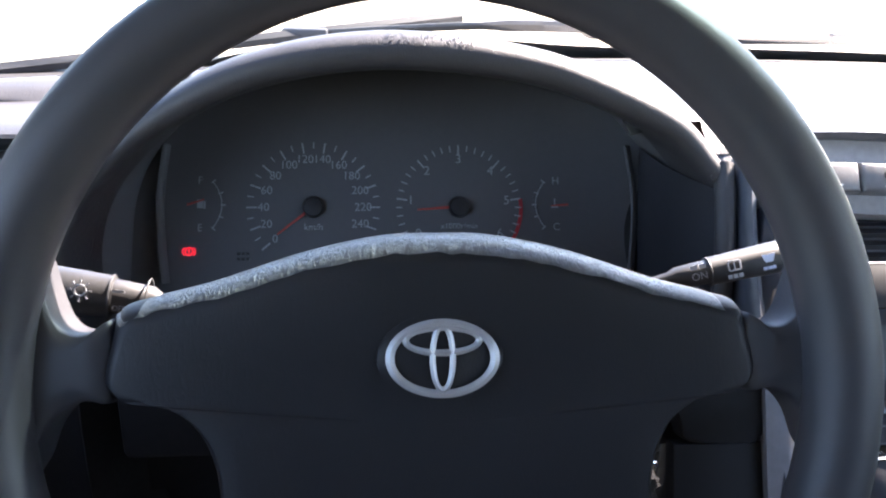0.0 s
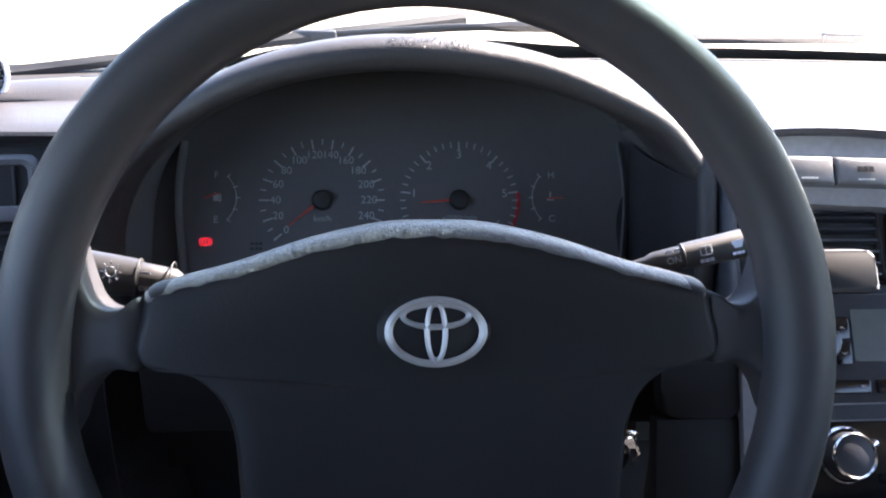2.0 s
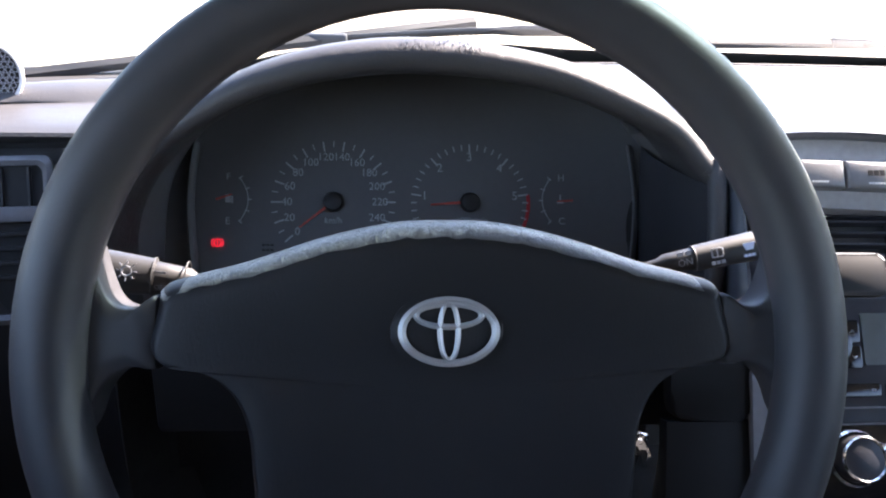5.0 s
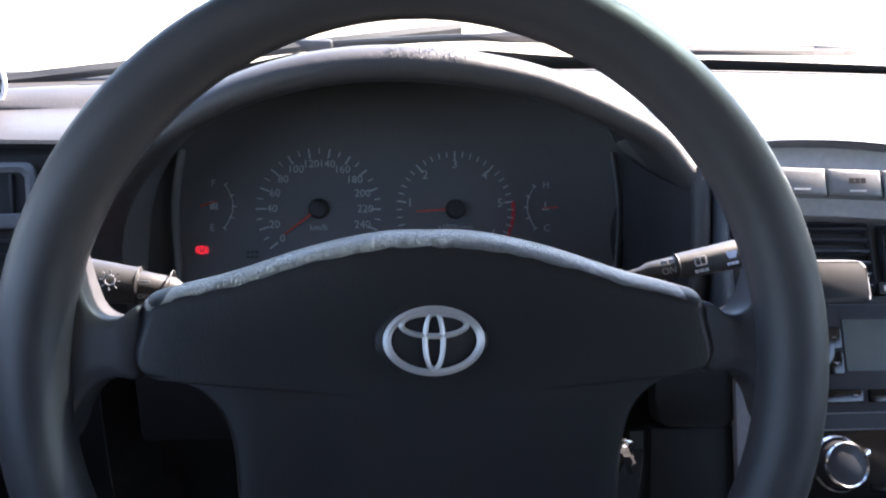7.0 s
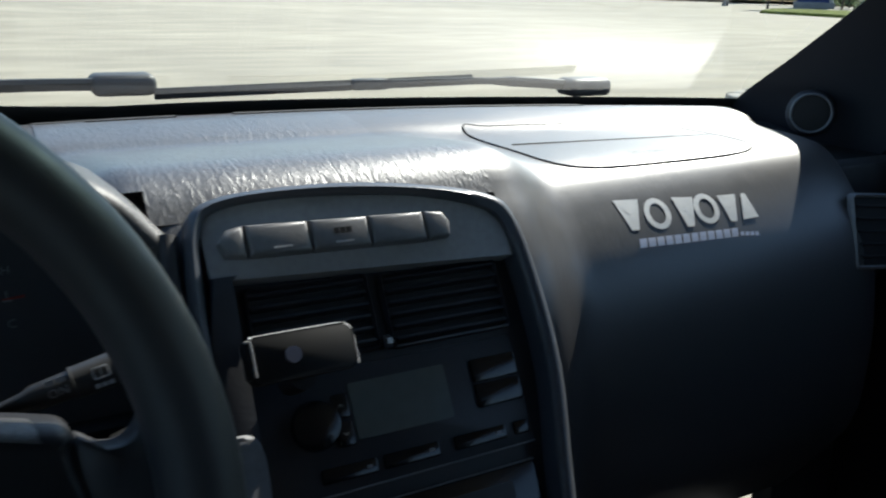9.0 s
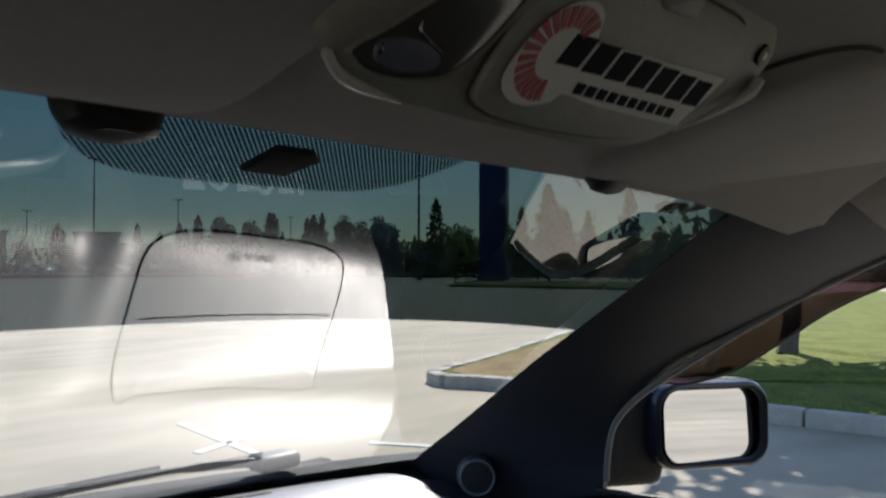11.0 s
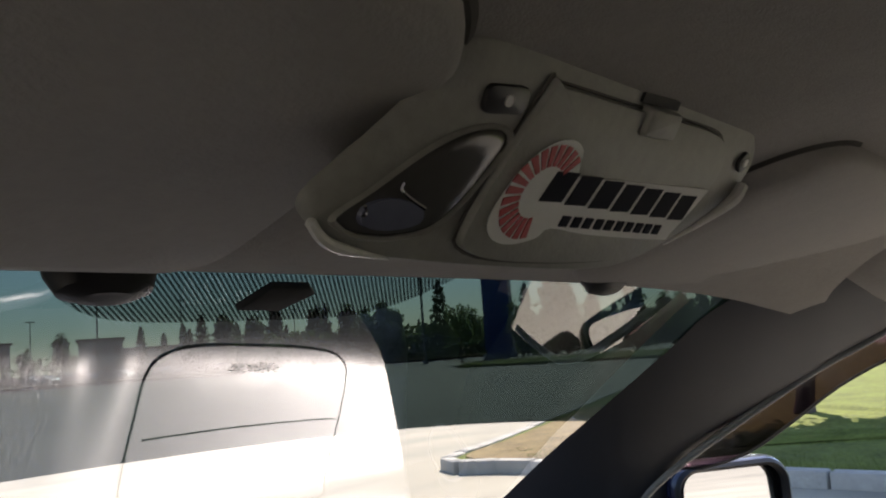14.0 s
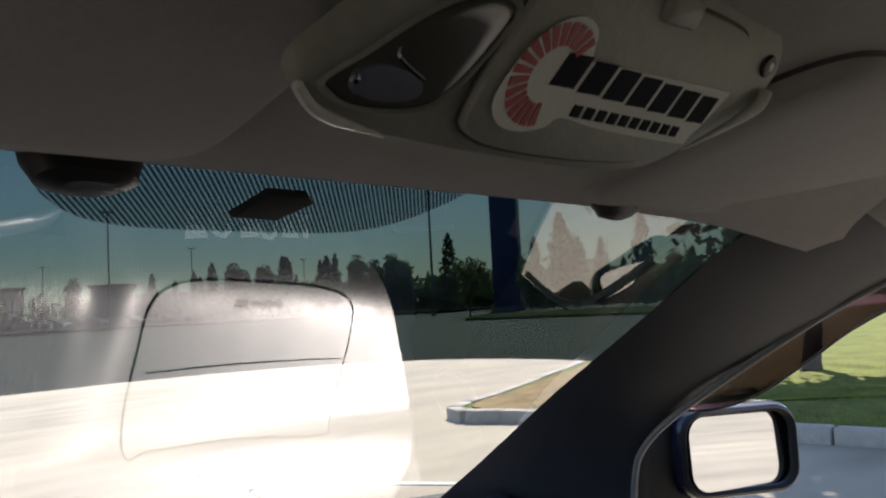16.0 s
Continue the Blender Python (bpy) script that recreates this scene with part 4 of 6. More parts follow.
# keys in the ignition
key = thing("key_bunch", "bunch of small silver keys hanging at the ignition", "keys")
part("lock_barrel", cyl(BM(), 0.014, 0.014, 0.03, basis((0.105, 0.075, 0.845), (1, 0, 0), (0, 0.4, 0.9)), 20, 0.002), BLACK, key)
tor = [(0.119 + 0.003 * math.cos(a), 0.062, 0.829 + 0.003 * math.sin(a)) for a in [k * math.tau / 20 for k in range(20)]]
part("split_ring", tube(BM(), tor, 0.0009, 6, closed=True), CHROME, key)
for k, (rx, rz, L) in enumerate(((12, -32, 0.014), (-10, -8, 0.017), (5, 24, 0.011))):
    bm = BM()
    prism(bm, [(-0.002, 0), (-0.002, -L * .6), (-0.001, -L), (0.002, -L), (0.001, -L * .75), (0.003, -L * .6), (0.002, -L * .4), (0.003, 0)], -0.0008, 0.0008)
    prism(bm, ellipse(0.0028, 0.0028, 14, 0, 0.001), -0.0008, 0.0008)
    part("key", bm, CHROME, key, m=pose(0.1195 + 0.002 * k, 0.060 + 0.002 * k, 0.826, 90 + rx, rz, 10 * k))


# ---- column stalks ----
def stalk(name, label, s):
    m = basis(WH @ Vector((s * 0.115, 0.024 if s < 0 else 0.031, -0.072)), (s, 0.0, 0.12 if s < 0 else 0.28), (0, 0.2, 1))
    t = thing(name, label, "column stalk", m)
    if s < 0:
        m.translation = WH @ Vector((-0.118, 0.021, -0.06))
        t.matrix_world = basis(m.translation, (1, 0, -0.13), (0, 0.371, 0.928))
        sect = lambda x, h, w: [(x, h * 0.5 * math.sin(a), w * 0.5 * math.cos(a)) for a in [k * math.tau / 20 for k in range(20)]]
        rows = [sect(0.0, .005, .006), sect(-0.012, .008, .008), sect(-0.016, .0135, .013), sect(-0.034, .017, .015), sect(-0.0345, .0195, .017), sect(-0.05, .022, .019), sect(-0.066, .024, .02), sect(-0.074, .021, .018), sect(-0.078, .012, .01)]
        part("stem", grid(BM(), rows, wrap=True, cap=True), STALK, t, "glossy black turning stem", sharp=50)
        for x in (-0.0352, -0.0182):
            part("groove", tube(BM(), [(x, 0.0102 * math.sin(a), 0.0089 * math.cos(a)) for a in [k * math.tau / 20 for k in range(20)]], 0.0005, 5, closed=True), GREYRUB, t)
        sunm = ring(BM(), ellipse(0.003, 0.003, 20), ellipse(0.0021, 0.0021, 20), 0, 0.0004)
        for k in range(8):
            box(sunm, (0.0018, 0.0007, 0.0004), (0.0045 * math.cos(k * math.pi / 4), 0.0045 * math.sin(k * math.pi / 4), 0.0002), rot=Euler((0, 0, k * math.pi / 4)).to_matrix())
        part("lamp_symbol", sunm, GAUGE_INK, t, m=pose(-0.0475, 0.002, 0.0104))
        lettering("OFF", 0.0036, t, GAUGE_INK, pose(-0.030, -0.005, 0.0079), "stalk_lettering")
        part("index_bar", box(BM(), (0.006, 0.0012, 0.0006)), GAUGE_INK, t, m=pose(-0.031, 0.003, 0.0078))
    else:
        t.matrix_world = basis(WH @ Vector((0.112, 0.0285, -0.06)), (1, 0.05, 0.20), (0, 0.371, 0.928))
        sect = lambda x, h, w, dy=0: [(x, dy + h * 0.5 * math.sin(a), w * 0.5 * math.cos(a)) for a in [k * math.tau / 20 for k in range(20)]]
        rows = [sect(0.0, .006, .006), sect(0.01, .008, .008), sect(0.014, .0115, .012), sect(0.03, .0125, .013), sect(0.0305, .0145, .0145), sect(0.05, .0155, .015), sect(0.064, .0165, .015), sect(0.074, .016, .014), sect(0.078, .010, .009)]
        part("stem", grid(BM(), rows, wrap=True, cap=True), STALK, t, "glossy black turning stem", sharp=50)
        part("groove", tube(BM(), [(0.0305, 0.0072 * math.sin(a), 0.0073 * math.cos(a)) for a in [k * math.tau / 20 for k in range(20)]], 0.0005, 5, closed=True), GREYRUB, t)
        lettering("ON", 0.0054, t, GAUGE_INK, pose(0.024, -0.001, 0.0066), "stalk_lettering")
        sym = ring(BM(), rrect(0.007, 0.0055, 0.001, 3), rrect(0.0055, 0.004, 0.0008, 3), 0, 0.0004)
        box(sym, (0.0006, 0.0055, 0.0004))
        part("rear_wiper_symbol", sym, GAUGE_INK, t, m=pose(0.042, 0.001, 0.0077))
        part("plain_bar", bars(BM(), 3, 0.0022, 0.002, 0.0006), GAUGE_INK, t, m=pose(0.042, -0.0045, 0.0066))
        sym = prism(BM(), [(-0.002, -0.002), (0.002, -0.002), (0.0035, 0.002), (-0.0035, 0.002)], 0, 0.0004)
        part("washer_symbol", sym, BLUE_INK, t, m=pose(0.060, 0.001, 0.0077))
        part("plain_bar", bars(BM(), 3, 0.0018, 0.0016, 0.0005), BLUE_INK, t, m=pose(0.060, -0.004, 0.0066))
        part("index_bar", bars(BM(), 2, 0.0035, 0.0022, 0.001), GAUGE_INK, t, m=pose(0.024, 0.004, 0.0062))
    return t


stalk("light_stalk", "glossy black light stalk with white markings", -1)
stalk("wiper_stalk", "black wiper stalk with white markings", 1)

# ---- middle stack ----
ST = basis((0.345, 0.175, 0.875), (1, 0, 0), (0, 0.542, 0.84))
stack = thing("centre_console", "dark moulded centre console panel with arched bezel", "centre console", ST)
arch_o = [(-0.100, -0.26), (-0.122, -0.12), (-0.128, 0.0), (-0.126, 0.07), (-0.1205, 0.100), (-0.108, 0.1115), (-0.074, 0.1165), (-0.015, 0.1165), (0.049, 0.1095), (0.098, 0.098), (0.116, 0.081), (0.1235, 0.036), (0.1235, -0.037), (0.107, -0.127), (0.085, -0.26)]
arch_i = [(-0.092, -0.26), (-0.113, -0.12), (-0.119, 0.0), (-0.117, 0.066), (-0.112, 0.094), (-0.102, 0.1045), (-0.072, 0.109), (-0.015, 0.108), (0.046, 0.101), (0.090, 0.0885), (0.105, 0.073), (0.1115, 0.033), (0.1115, -0.037), (0.0955, -0.125), (0.075, -0.26)]
ao, ai = smooth2(arch_o, 5, False), smooth2(arch_i, 5, False)
rows = []
for (xo, yo), (xi, yi) in zip(ao, ai):
    rows.append([(xo * 1.02, yo * 1.01, -0.10), (xo, yo, -0.004), (xo * .995, yo * .997, 0.004), ((xo + xi) / 2, (yo + yi) / 2, 0.0075), (xi * 1.005, yi * 1.003, 0.005), (xi, yi, 0.0), (xi, yi, -0.03)])
part("bezel", grid(BM(), rows), BEZEL, stack, "dark blue-grey arched bezel round the stack", sharp=60)
part("backplate", prism(BM(), [(x, y) for x, y in ai], -0.03, -0.016), STACKB, stack)
# fascia above the vents, with the recess below
fas = smooth2([(-0.112, 0.060), (-0.1125, 0.094), (-0.102, 0.1045), (-0.072, 0.109), (-0.015, 0.108), (0.046, 0.101), (0.090, 0.0885), (0.105, 0.073), (0.1085, 0.05)], 5, False)
part("upper_fascia", prism(BM(), fas[::-1], -0.018, 0.001, 0.001), FASCIA, stack)
part("left_cheek", prism(BM(), [(-0.119, -0.25), (-0.101, -0.25), (-0.101, 0.058), (-0.095, 0.062), (-0.1125, 0.062), (-0.119, 0.02)], -0.016, 0.0035, 0.0015), STACKB, stack)
row = thing("switch_row", "row of five rounded dark switch caps in the centre console", "switch panel", ST @ pose(-0.003, -0.0045, 0))
xs = [-0.1025, -0.0845, -0.0417, 0.0003, 0.0424, 0.0625]
for k in range(5):
    a, b = xs[k] + 0.0006, xs[k + 1] - 0.0006
    tl = lambda x: 0.0845 - 0.028 * (x + 0.02)
    yl, yr = tl(a) + 0.0, tl(b)
    r_ = 0.0085
    if k == 0:
        o = [(b, yr - 0.0105), (b, yr + 0.0105), (a + 0.006, yl + 0.008), (a, yl), (a + 0.004, yl - 0.0095)]
    elif k == 4:
        o = [(a, yl - 0.0105), (a, yl + 0.0105), (b - 0.005, yr + 0.0095), (b, yr + 0.002), (b - 0.002, yr - 0.009)][::-1]
    else:
        o = [(a, yl - 0.0105), (b, yr - 0.0105), (b, yr + 0.0105), (a, yl + 0.0105)]
    bm = BM()
    prism(bm, o if k not in (4,) else o[::-1], -0.002, 0.0105, 0.004, 3)
    part("switch_cap", bm, SWITCH, row)
for x, n in ((-0.062, 6), (-0.02, 6)):
    part("switch_marking", bars(BM(), n, 0.0014, 0.0012, 0.0007), WHITE_INK, row, m=pose(x, 0.0845 - 0.028 * (x + 0.02) - 0.0065, 0.0102))
part("switch_symbol", bars(BM(), 3, 0.0035, 0.004, 0.0008), SMOKE, row, m=pose(-0.02, 0.0855, 0.0106))


def vent(cx, cy, w, h, n):
    t = thing("air_vent", "black centre air vent with horizontal slats", "air vent", ST @ pose(cx, cy, -0.013), group="centre vents")
    part("frame", ring(BM(), rrect(w, h, 0.005), rrect(w - 0.006, h - 0.006, 0.003), -0.004, 0.003), STACKB, t)
    part("duct", prism(BM(), rrect(w - 0.004, h - 0.004, 0.003), -0.0035, -0.0015), MATTE, t)
    for k in range(n):
        y = -h / 2 + h * (k + 0.7) / (n + 0.4)
        part("slat", box(BM(), (w - 0.007, 0.0024, 0.007), (0, y, 0.0005), 0.0008, rot=Euler((radians(-20), 0, 0)).to_matrix()), STACKB, t)
    part("thumb_wheel", box(BM(), (0.007, 0.009, 0.006), (-w / 2 - 0.004, -h / 2 + 0.006, 0.001), 0.001), STACKB, t)
    return t


vent(-0.048, 0.028, 0.088, 0.054, 6)
v2 = vent(0.0515, 0.026, 0.096, 0.054, 6)
bm = tube(BM(), [(-0.046, -0.0255, 0.0035), (0.044, -0.0255, 0.0035)], 0.0007, 5)
part("bright_edge", bm, TRIM, v2)
part("wheel_mark", box(BM(), (0.004, 0.004, 0.0006)), WHITE_INK, v2, m=pose(-0.0505, -0.021, 0.005))

clim = thing("climate_panel", "dark climate control panel with a grey-green display", "climate control", ST @ pose(0, 0, -0.011))
part("panel", prism(BM(), rrect(0.198, 0.078, 0.005, 4, -0.004, -0.045), -0.004, 0.0, 0.0012), STACKB, clim)
dsp = part("display", prism(BM(), rrect(0.0715, 0.037, 0.0015, 3), 0, 0.001), LCD, clim, "grey-green liquid crystal display", m=pose(0.0005, -0.036, 0))
part("display_bars", bars(BM(), 4, 0.006, 0.0012, 0.004), LCD, dsp, m=pose(0.004, -0.010, 0.001))
for k in range(2):
    part("climate_key", prism(BM(), rrect(0.037, 0.0165, 0.002, 3), 0, 0.0022, 0.0008), GLOSSY, clim, m=pose(0.0752, -0.0268 - 0.0177 * k, 0))
for x, w in ((-0.044, 0.038), (0.0, 0.041), (0.053, 0.041), (0.0865, 0.012)):
    o = part("climate_key", prism(BM(), rrect(w, 0.0095, 0.0015, 3), 0, 0.0022, 0.0008), GLOSSY, clim, m=pose(x - 0.001, -0.0722, 0))
    if w > 0.02:
        part("key_marking", bars(BM(), 2, 0.0012, 0.0022, 0.0008), GAUGE_INK, o, m=pose(w / 2 - 0.006, 0, 0.0023))
dial_k = part("temperature_knob", cyl(BM(), 0.0165, 0.0155, 0.008, pose(0, 0, 0.004), 32, 0.0015), GLOSSY, clim, m=pose(-0.062, -0.0397, 0))
for s in (1, -1):
    a = part("arrow_key", prism(BM(), rrect(0.011, 0.016, 0.002, 3), 0, 0.0022, 0.0006), GLOSSY, clim, m=pose(-0.043, -0.0397 + s * 0.009, 0))
    part("arrow", prism(BM(), [(-0.002, -0.001 * s), (0, 0.0012 * s), (0.002, -0.001 * s), (0, 0.0002 * s)][::s], 0, 0.0004), WHITE_INK, a, m=pose(0, 0, 0.0022))
part("silver_line", tube(BM(), [(-0.1, -0.0845, 0.001), (0.094, -0.0835, 0.001)], 0.0007, 6), TRIM, clim)

radio = thing("car_radio", "black single-slot car radio with a chrome-ringed knob", "car radio", ST @ pose(0, 0, -0.011))
part("faceplate", prism(BM(), rrect(0.182, 0.053, 0.004, 4, -0.003, -0.1225), -0.003, 0.004, 0.0015), GLOSSY, radio)
part("top_edge", tube(BM(), [(-0.094, -0.0955, 0.0035), (0.088, -0.0950, 0.0035)], 0.0006, 6), TRIM, radio)
kn = part("volume_knob", cyl(BM(), 0.0165, 0.015, 0.014, pose(0, 0, 0.007), 36, 0.002), STACKB, radio, m=pose(-0.0525, -0.1185, 0.004))
part("chrome_ring", ring(BM(), ellipse(0.0195, 0.0195, 40), ellipse(0.0165, 0.0165, 40), 0, 0.004), CHROME, kn)
part("chrome_ring", ring(BM(), ellipse(0.0155, 0.0155, 40), ellipse(0.0135, 0.0135, 40), 0.012, 0.015), CHROME, kn)
for a in (20, 150):
    part("clasp", box(BM(), (0.007, 0.005, 0.005), (0.021 * math.cos(radians(a)), 0.021 * math.sin(radians(a)), 0.002), 0.001, rot=Euler((0, 0, radians(a))).to_matrix()), CHROME, kn)
part("radio_display", prism(BM(), rrect(0.068, 0.022, 0.002, 3), 0, 0.001), SMOKE, radio, m=pose(0.032, -0.1165, 0.004))
for k in range(7):
    part("display_segment", box(BM(), (0.006, 0.008, 0.0006)), SMOKE, radio, m=pose(0.0074 + 0.0082 * k, -0.1155, 0.0052))
part("small_button", cyl(BM(), 0.002, 0.002, 0.003, pose(0, 0, 0.0015), 14), CHROME, radio, m=pose(-0.012, -0.103, 0.004))
part("radio_key", prism(BM(), rrect(0.03, 0.006, 0.0015, 3), 0, 0.002, 0.0006), GLOSSY, radio, m=pose(-0.015, -0.135, 0.004))

low = thing("lower_console", "dark lower console below the radio", "console", ST)
part("panel", prism(BM(), rrect(0.19, 0.1, 0.01, 4, -0.005, -0.205), -0.01, 0.001, 0.003), STACKB, low)
# pale side trim of the console, seen through the wheel
side = thing("console_side_trim", "pale grey trim on the console's side", "trim panel")
SIDE_M = basis((0.206, 0.137, 0.838), (1, 0, 0), (0, 0.35, 0.93))
part("strip", prism(BM(), smooth2([(0.0085, -0.01), (0.008, 0.012), (0.02, 0.016), (0.034, 0.01), (0.036, -0.03), (0.034, -0.08), (0.022, -0.14), (0.014, -0.14), (0.0105, -0.08)], 4), 0, 0.008, 0.002), mat("pale_console_trim", (0.2, 0.2, 0.21), 0.6, spec=0.3), side, m=SIDE_M)
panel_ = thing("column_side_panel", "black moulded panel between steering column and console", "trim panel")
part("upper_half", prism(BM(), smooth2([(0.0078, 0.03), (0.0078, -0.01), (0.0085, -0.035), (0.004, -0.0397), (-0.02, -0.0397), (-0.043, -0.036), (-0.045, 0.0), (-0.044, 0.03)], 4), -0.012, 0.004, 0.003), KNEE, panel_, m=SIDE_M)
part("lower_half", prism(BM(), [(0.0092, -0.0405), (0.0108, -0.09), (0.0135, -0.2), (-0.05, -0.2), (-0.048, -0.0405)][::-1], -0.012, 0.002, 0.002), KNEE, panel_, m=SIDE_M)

# phone cradle clipped before the vent
cradle = thing("phone_cradle", "black phone cradle clipped to the air vent, pale side lip", "phone holder", ST @ pose(-0.0755, -0.006, 0.036))
part("back_plate", prism(BM(), rrect(0.066, 0.028, 0.005, 5, 0, 0.008), -0.004, 0.004, 0.0018), KNEE, cradle)
part("top_lip", tube(BM(), smooth([(-0.03, 0.0215, 0.003), (0.02, 0.0218, 0.003), (0.0295, 0.0205, 0.003), (0.0325, 0.015, 0.003), (0.033, -0.004, 0.003)], 4), 0.001, 6), mat("pale_lip_plastic", (0.75, 0.75, 0.76), 0.3), cradle)
part("side_lip", box(BM(), (0.004, 0.022, 0.012), (-0.0335, 0.008, 0.006), 0.0018), KNEE, cradle)
part("lip_edge", tube(BM(), smooth([(-0.035, 0.0185, 0.012), (-0.0325, 0.0185, 0.0122), (-0.0317, 0.016, 0.0122), (-0.0317, -0.002, 0.0122)], 4), 0.0008, 6), SATIN, cradle, "pale edge of the gripping lip")
part("magnet_disc", cyl(BM(), 0.0052, 0.005, 0.0016, pose(-0.006, 0.008, 0.0042), 24), LENS, cradle)
part("clip_neck", tube(BM(), [(0, -0.005, -0.004), (0, -0.005, -0.034)], 0.008, 12), BLACK, cradle)

# ---- stickers on the dashboard face ----
FA = basis((0.67, 0.243, 0.91), (1, -0.17, -0.02), (0, 0.55, 0.83))


def face_z(x, y):
    """How far the dash face stands before the sticker's plane."""
    p = FA @ Vector((x, y, 0))
    n = FA.to_3x3() @ Vector((0, 0, 1))
    best = 0.0
    pr = smooth([(0, yy, zz) for yy, zz in dash_profile(p.x)], 3)
    lo = None
    for a, b in zip(pr, pr[1:]):
        for t in (0, 0.25, 0.5, 0.75):
            q = Vector((p.x, a.y + (b.y - a.y) * t, a.z + (b.z - a.z) * t)) - p
            off = q - n * q.dot(n)
            if lo is None or off.length < lo[0]:
                lo = (off.length, q.dot(n))
    return lo[1]


def decal(name, shapes, material, label):
    t = thing(name, label, "sticker", FA)
    for o in shapes:
        bm = BM()
        c = (sum(p[0] for p in o) / len(o), sum(p[1] for p in o) / len(o))
        rows = [[(c[0] + (x - c[0]) * s, c[1] + (y - c[1]) * s) for x, y in o] for s in (1, 0.75, 0.5, 0.25, 0.03)]
        grid(bm, [[(x, y, face_z(x, y) + 0.0006) for x, y in r] for r in rows], wrap=True)
        part("plain_shape", bm, material, t)
    return t


def dense(o, n=5):
    out = []
    for a, b in zip(o, o[1:] + o[:1]):
        out += [(a[0] + (b[0] - a[0]) * k / n, a[1] + (b[1] - a[1]) * k / n) for k in range(n)]
    return out


def ring_shape(parent, outer, inner, material):
    bm = BM()
    grid(bm, [[(x, y, face_z(x, y) + 0.0006) for x, y in r] for r in (outer, inner)], wrap=True)
    part("plain_shape", bm, material, parent)


big = decal("white_sticker", [dense([(-0.0790, 0.018), (-0.0668, -0.0108), (-0.0585, -0.0103), (-0.0515, 0.0195)]),
                              dense([(-0.0135, 0.0215), (-0.0042, -0.0078), (0.0042, -0.0072), (0.0115, 0.022)]),
                              dense([(0.0410, 0.0238), (0.0490, -0.0028), (0.0568, -0.0022), (0.0640, 0.0255)]),
                              dense([(0.0712, 0.0260), (0.0650, -0.0008), (0.0850, 0.0022), (0.0768, 0.0266)])],
            WHITE_INK, "white vinyl sticker of plain shapes on the dash face")
for cx_, cy_ in ((-0.034, 0.0055), (0.024, 0.0105)):
    ring_shape(big, ellipse(0.0145, 0.0152, 36, cx_, cy_), ellipse(0.0085, 0.0100, 36, cx_, cy_), WHITE_INK)
small = []
for k in range(12):
    x = -0.0625 + 0.0098 * k
    y = -0.0225 + 0.0008 * k
    small.append(dense([(x, y - 0.0045), (x + 0.0082, y - 0.0038), (x + 0.009, y + 0.0045), (x + 0.001, y + 0.0038)], 3))
for k in range(4):
    x = 0.0565 + 0.006 * k
    small.append(dense([(x, -0.0170), (x + 0.0048, -0.0166), (x + 0.0048, -0.0126), (x, -0.013)], 3))
decal("pale_blue_sticker", small, BLUE_INK, "pale blue vinyl sticker of plain bars on the dash face")

# ---- outer vent, tweeters ----
ov = thing("side_air_vent", "square grey-framed outer air vent beside the door", "air vent", basis((0.935, 0.215, 0.877), (1, -0.12, -0.08), (0.2, 0.35, 0.93)))
part("frame", ring(BM(), rrect(0.112, 0.078, 0.006), rrect(0.104, 0.070, 0.004), -0.004, 0.003), mat("vent_frame_grey", (0.22, 0.225, 0.235), 0.45), ov)
part("duct", prism(BM(), rrect(0.104, 0.07, 0.005), -0.012, -0.002), MATTE, ov)
for k in range(5):
    part("slat", box(BM(), (0.094, 0.0025, 0.008), (0, -0.026 + 0.013 * k, -0.0035), 0.0008), MATTE, ov)
part("housing", box(BM(), (0.106, 0.074, 0.06), (0.0, 0, -0.036), 0.004), MATTE, ov)
tw = thing("tweeter", "round black tweeter with a grey ring on the pillar foot", "loudspeaker", basis((0.996, 0.381, 0.972), (0.62, -0.78, 0.05), (0.1, 0.06, 1)))
part("ring", ring(BM(), ellipse(0.0245, 0.0245, 40), ellipse(0.021, 0.021, 40), 0, 0.004), TRIM, tw)
part("grille", cyl(BM(), 0.0215, 0.0205, 0.004, pose(0, 0, 0.0), 36, 0.001), MATTE, tw)
part("housing", cyl(BM(), 0.03, 0.0245, 0.03, pose(0, 0, -0.0155), 36, 0.003), PILLAR, tw)

spk = thing("round_speaker", "round speaker with honeycomb grille and white rim on the dash", "loudspeaker", basis((-0.375, 0.40, 0.978), (1, 0.25, 0), (0, 0.15, 1)))
part("rim", tube(BM(), [(0.0285 * math.cos(k * math.tau / 40), 0.0285 * math.sin(k * math.tau / 40), 0.004) for k in range(40)], 0.0022, 8, closed=True), mat("white_rim", (0.7, 0.7, 0.7), 0.35), spk)
part("body", cyl(BM(), 0.02, 0.029, 0.026, pose(0, 0, -0.011), 36, 0.002), BLACK, spk)
bm = BM()
for i in range(-5, 6):
    for j in range(-6, 7):
        x, y = 0.0052 * i + (0.0026 if j % 2 else 0), 0.0045 * j
        if math.hypot(x, y) < 0.0255:
            ring(bm, ellipse(0.0028, 0.0028, 6, x, y), ellipse(0.0019, 0.0019, 6, x, y), 0.003, 0.0045)
part("honeycomb_grille", bm, SILVER, spk, "metal honeycomb grille")
part("foot", box(BM(), (0.03, 0.02, 0.03), (0, -0.026, -0.012), 0.004), BLACK, spk)

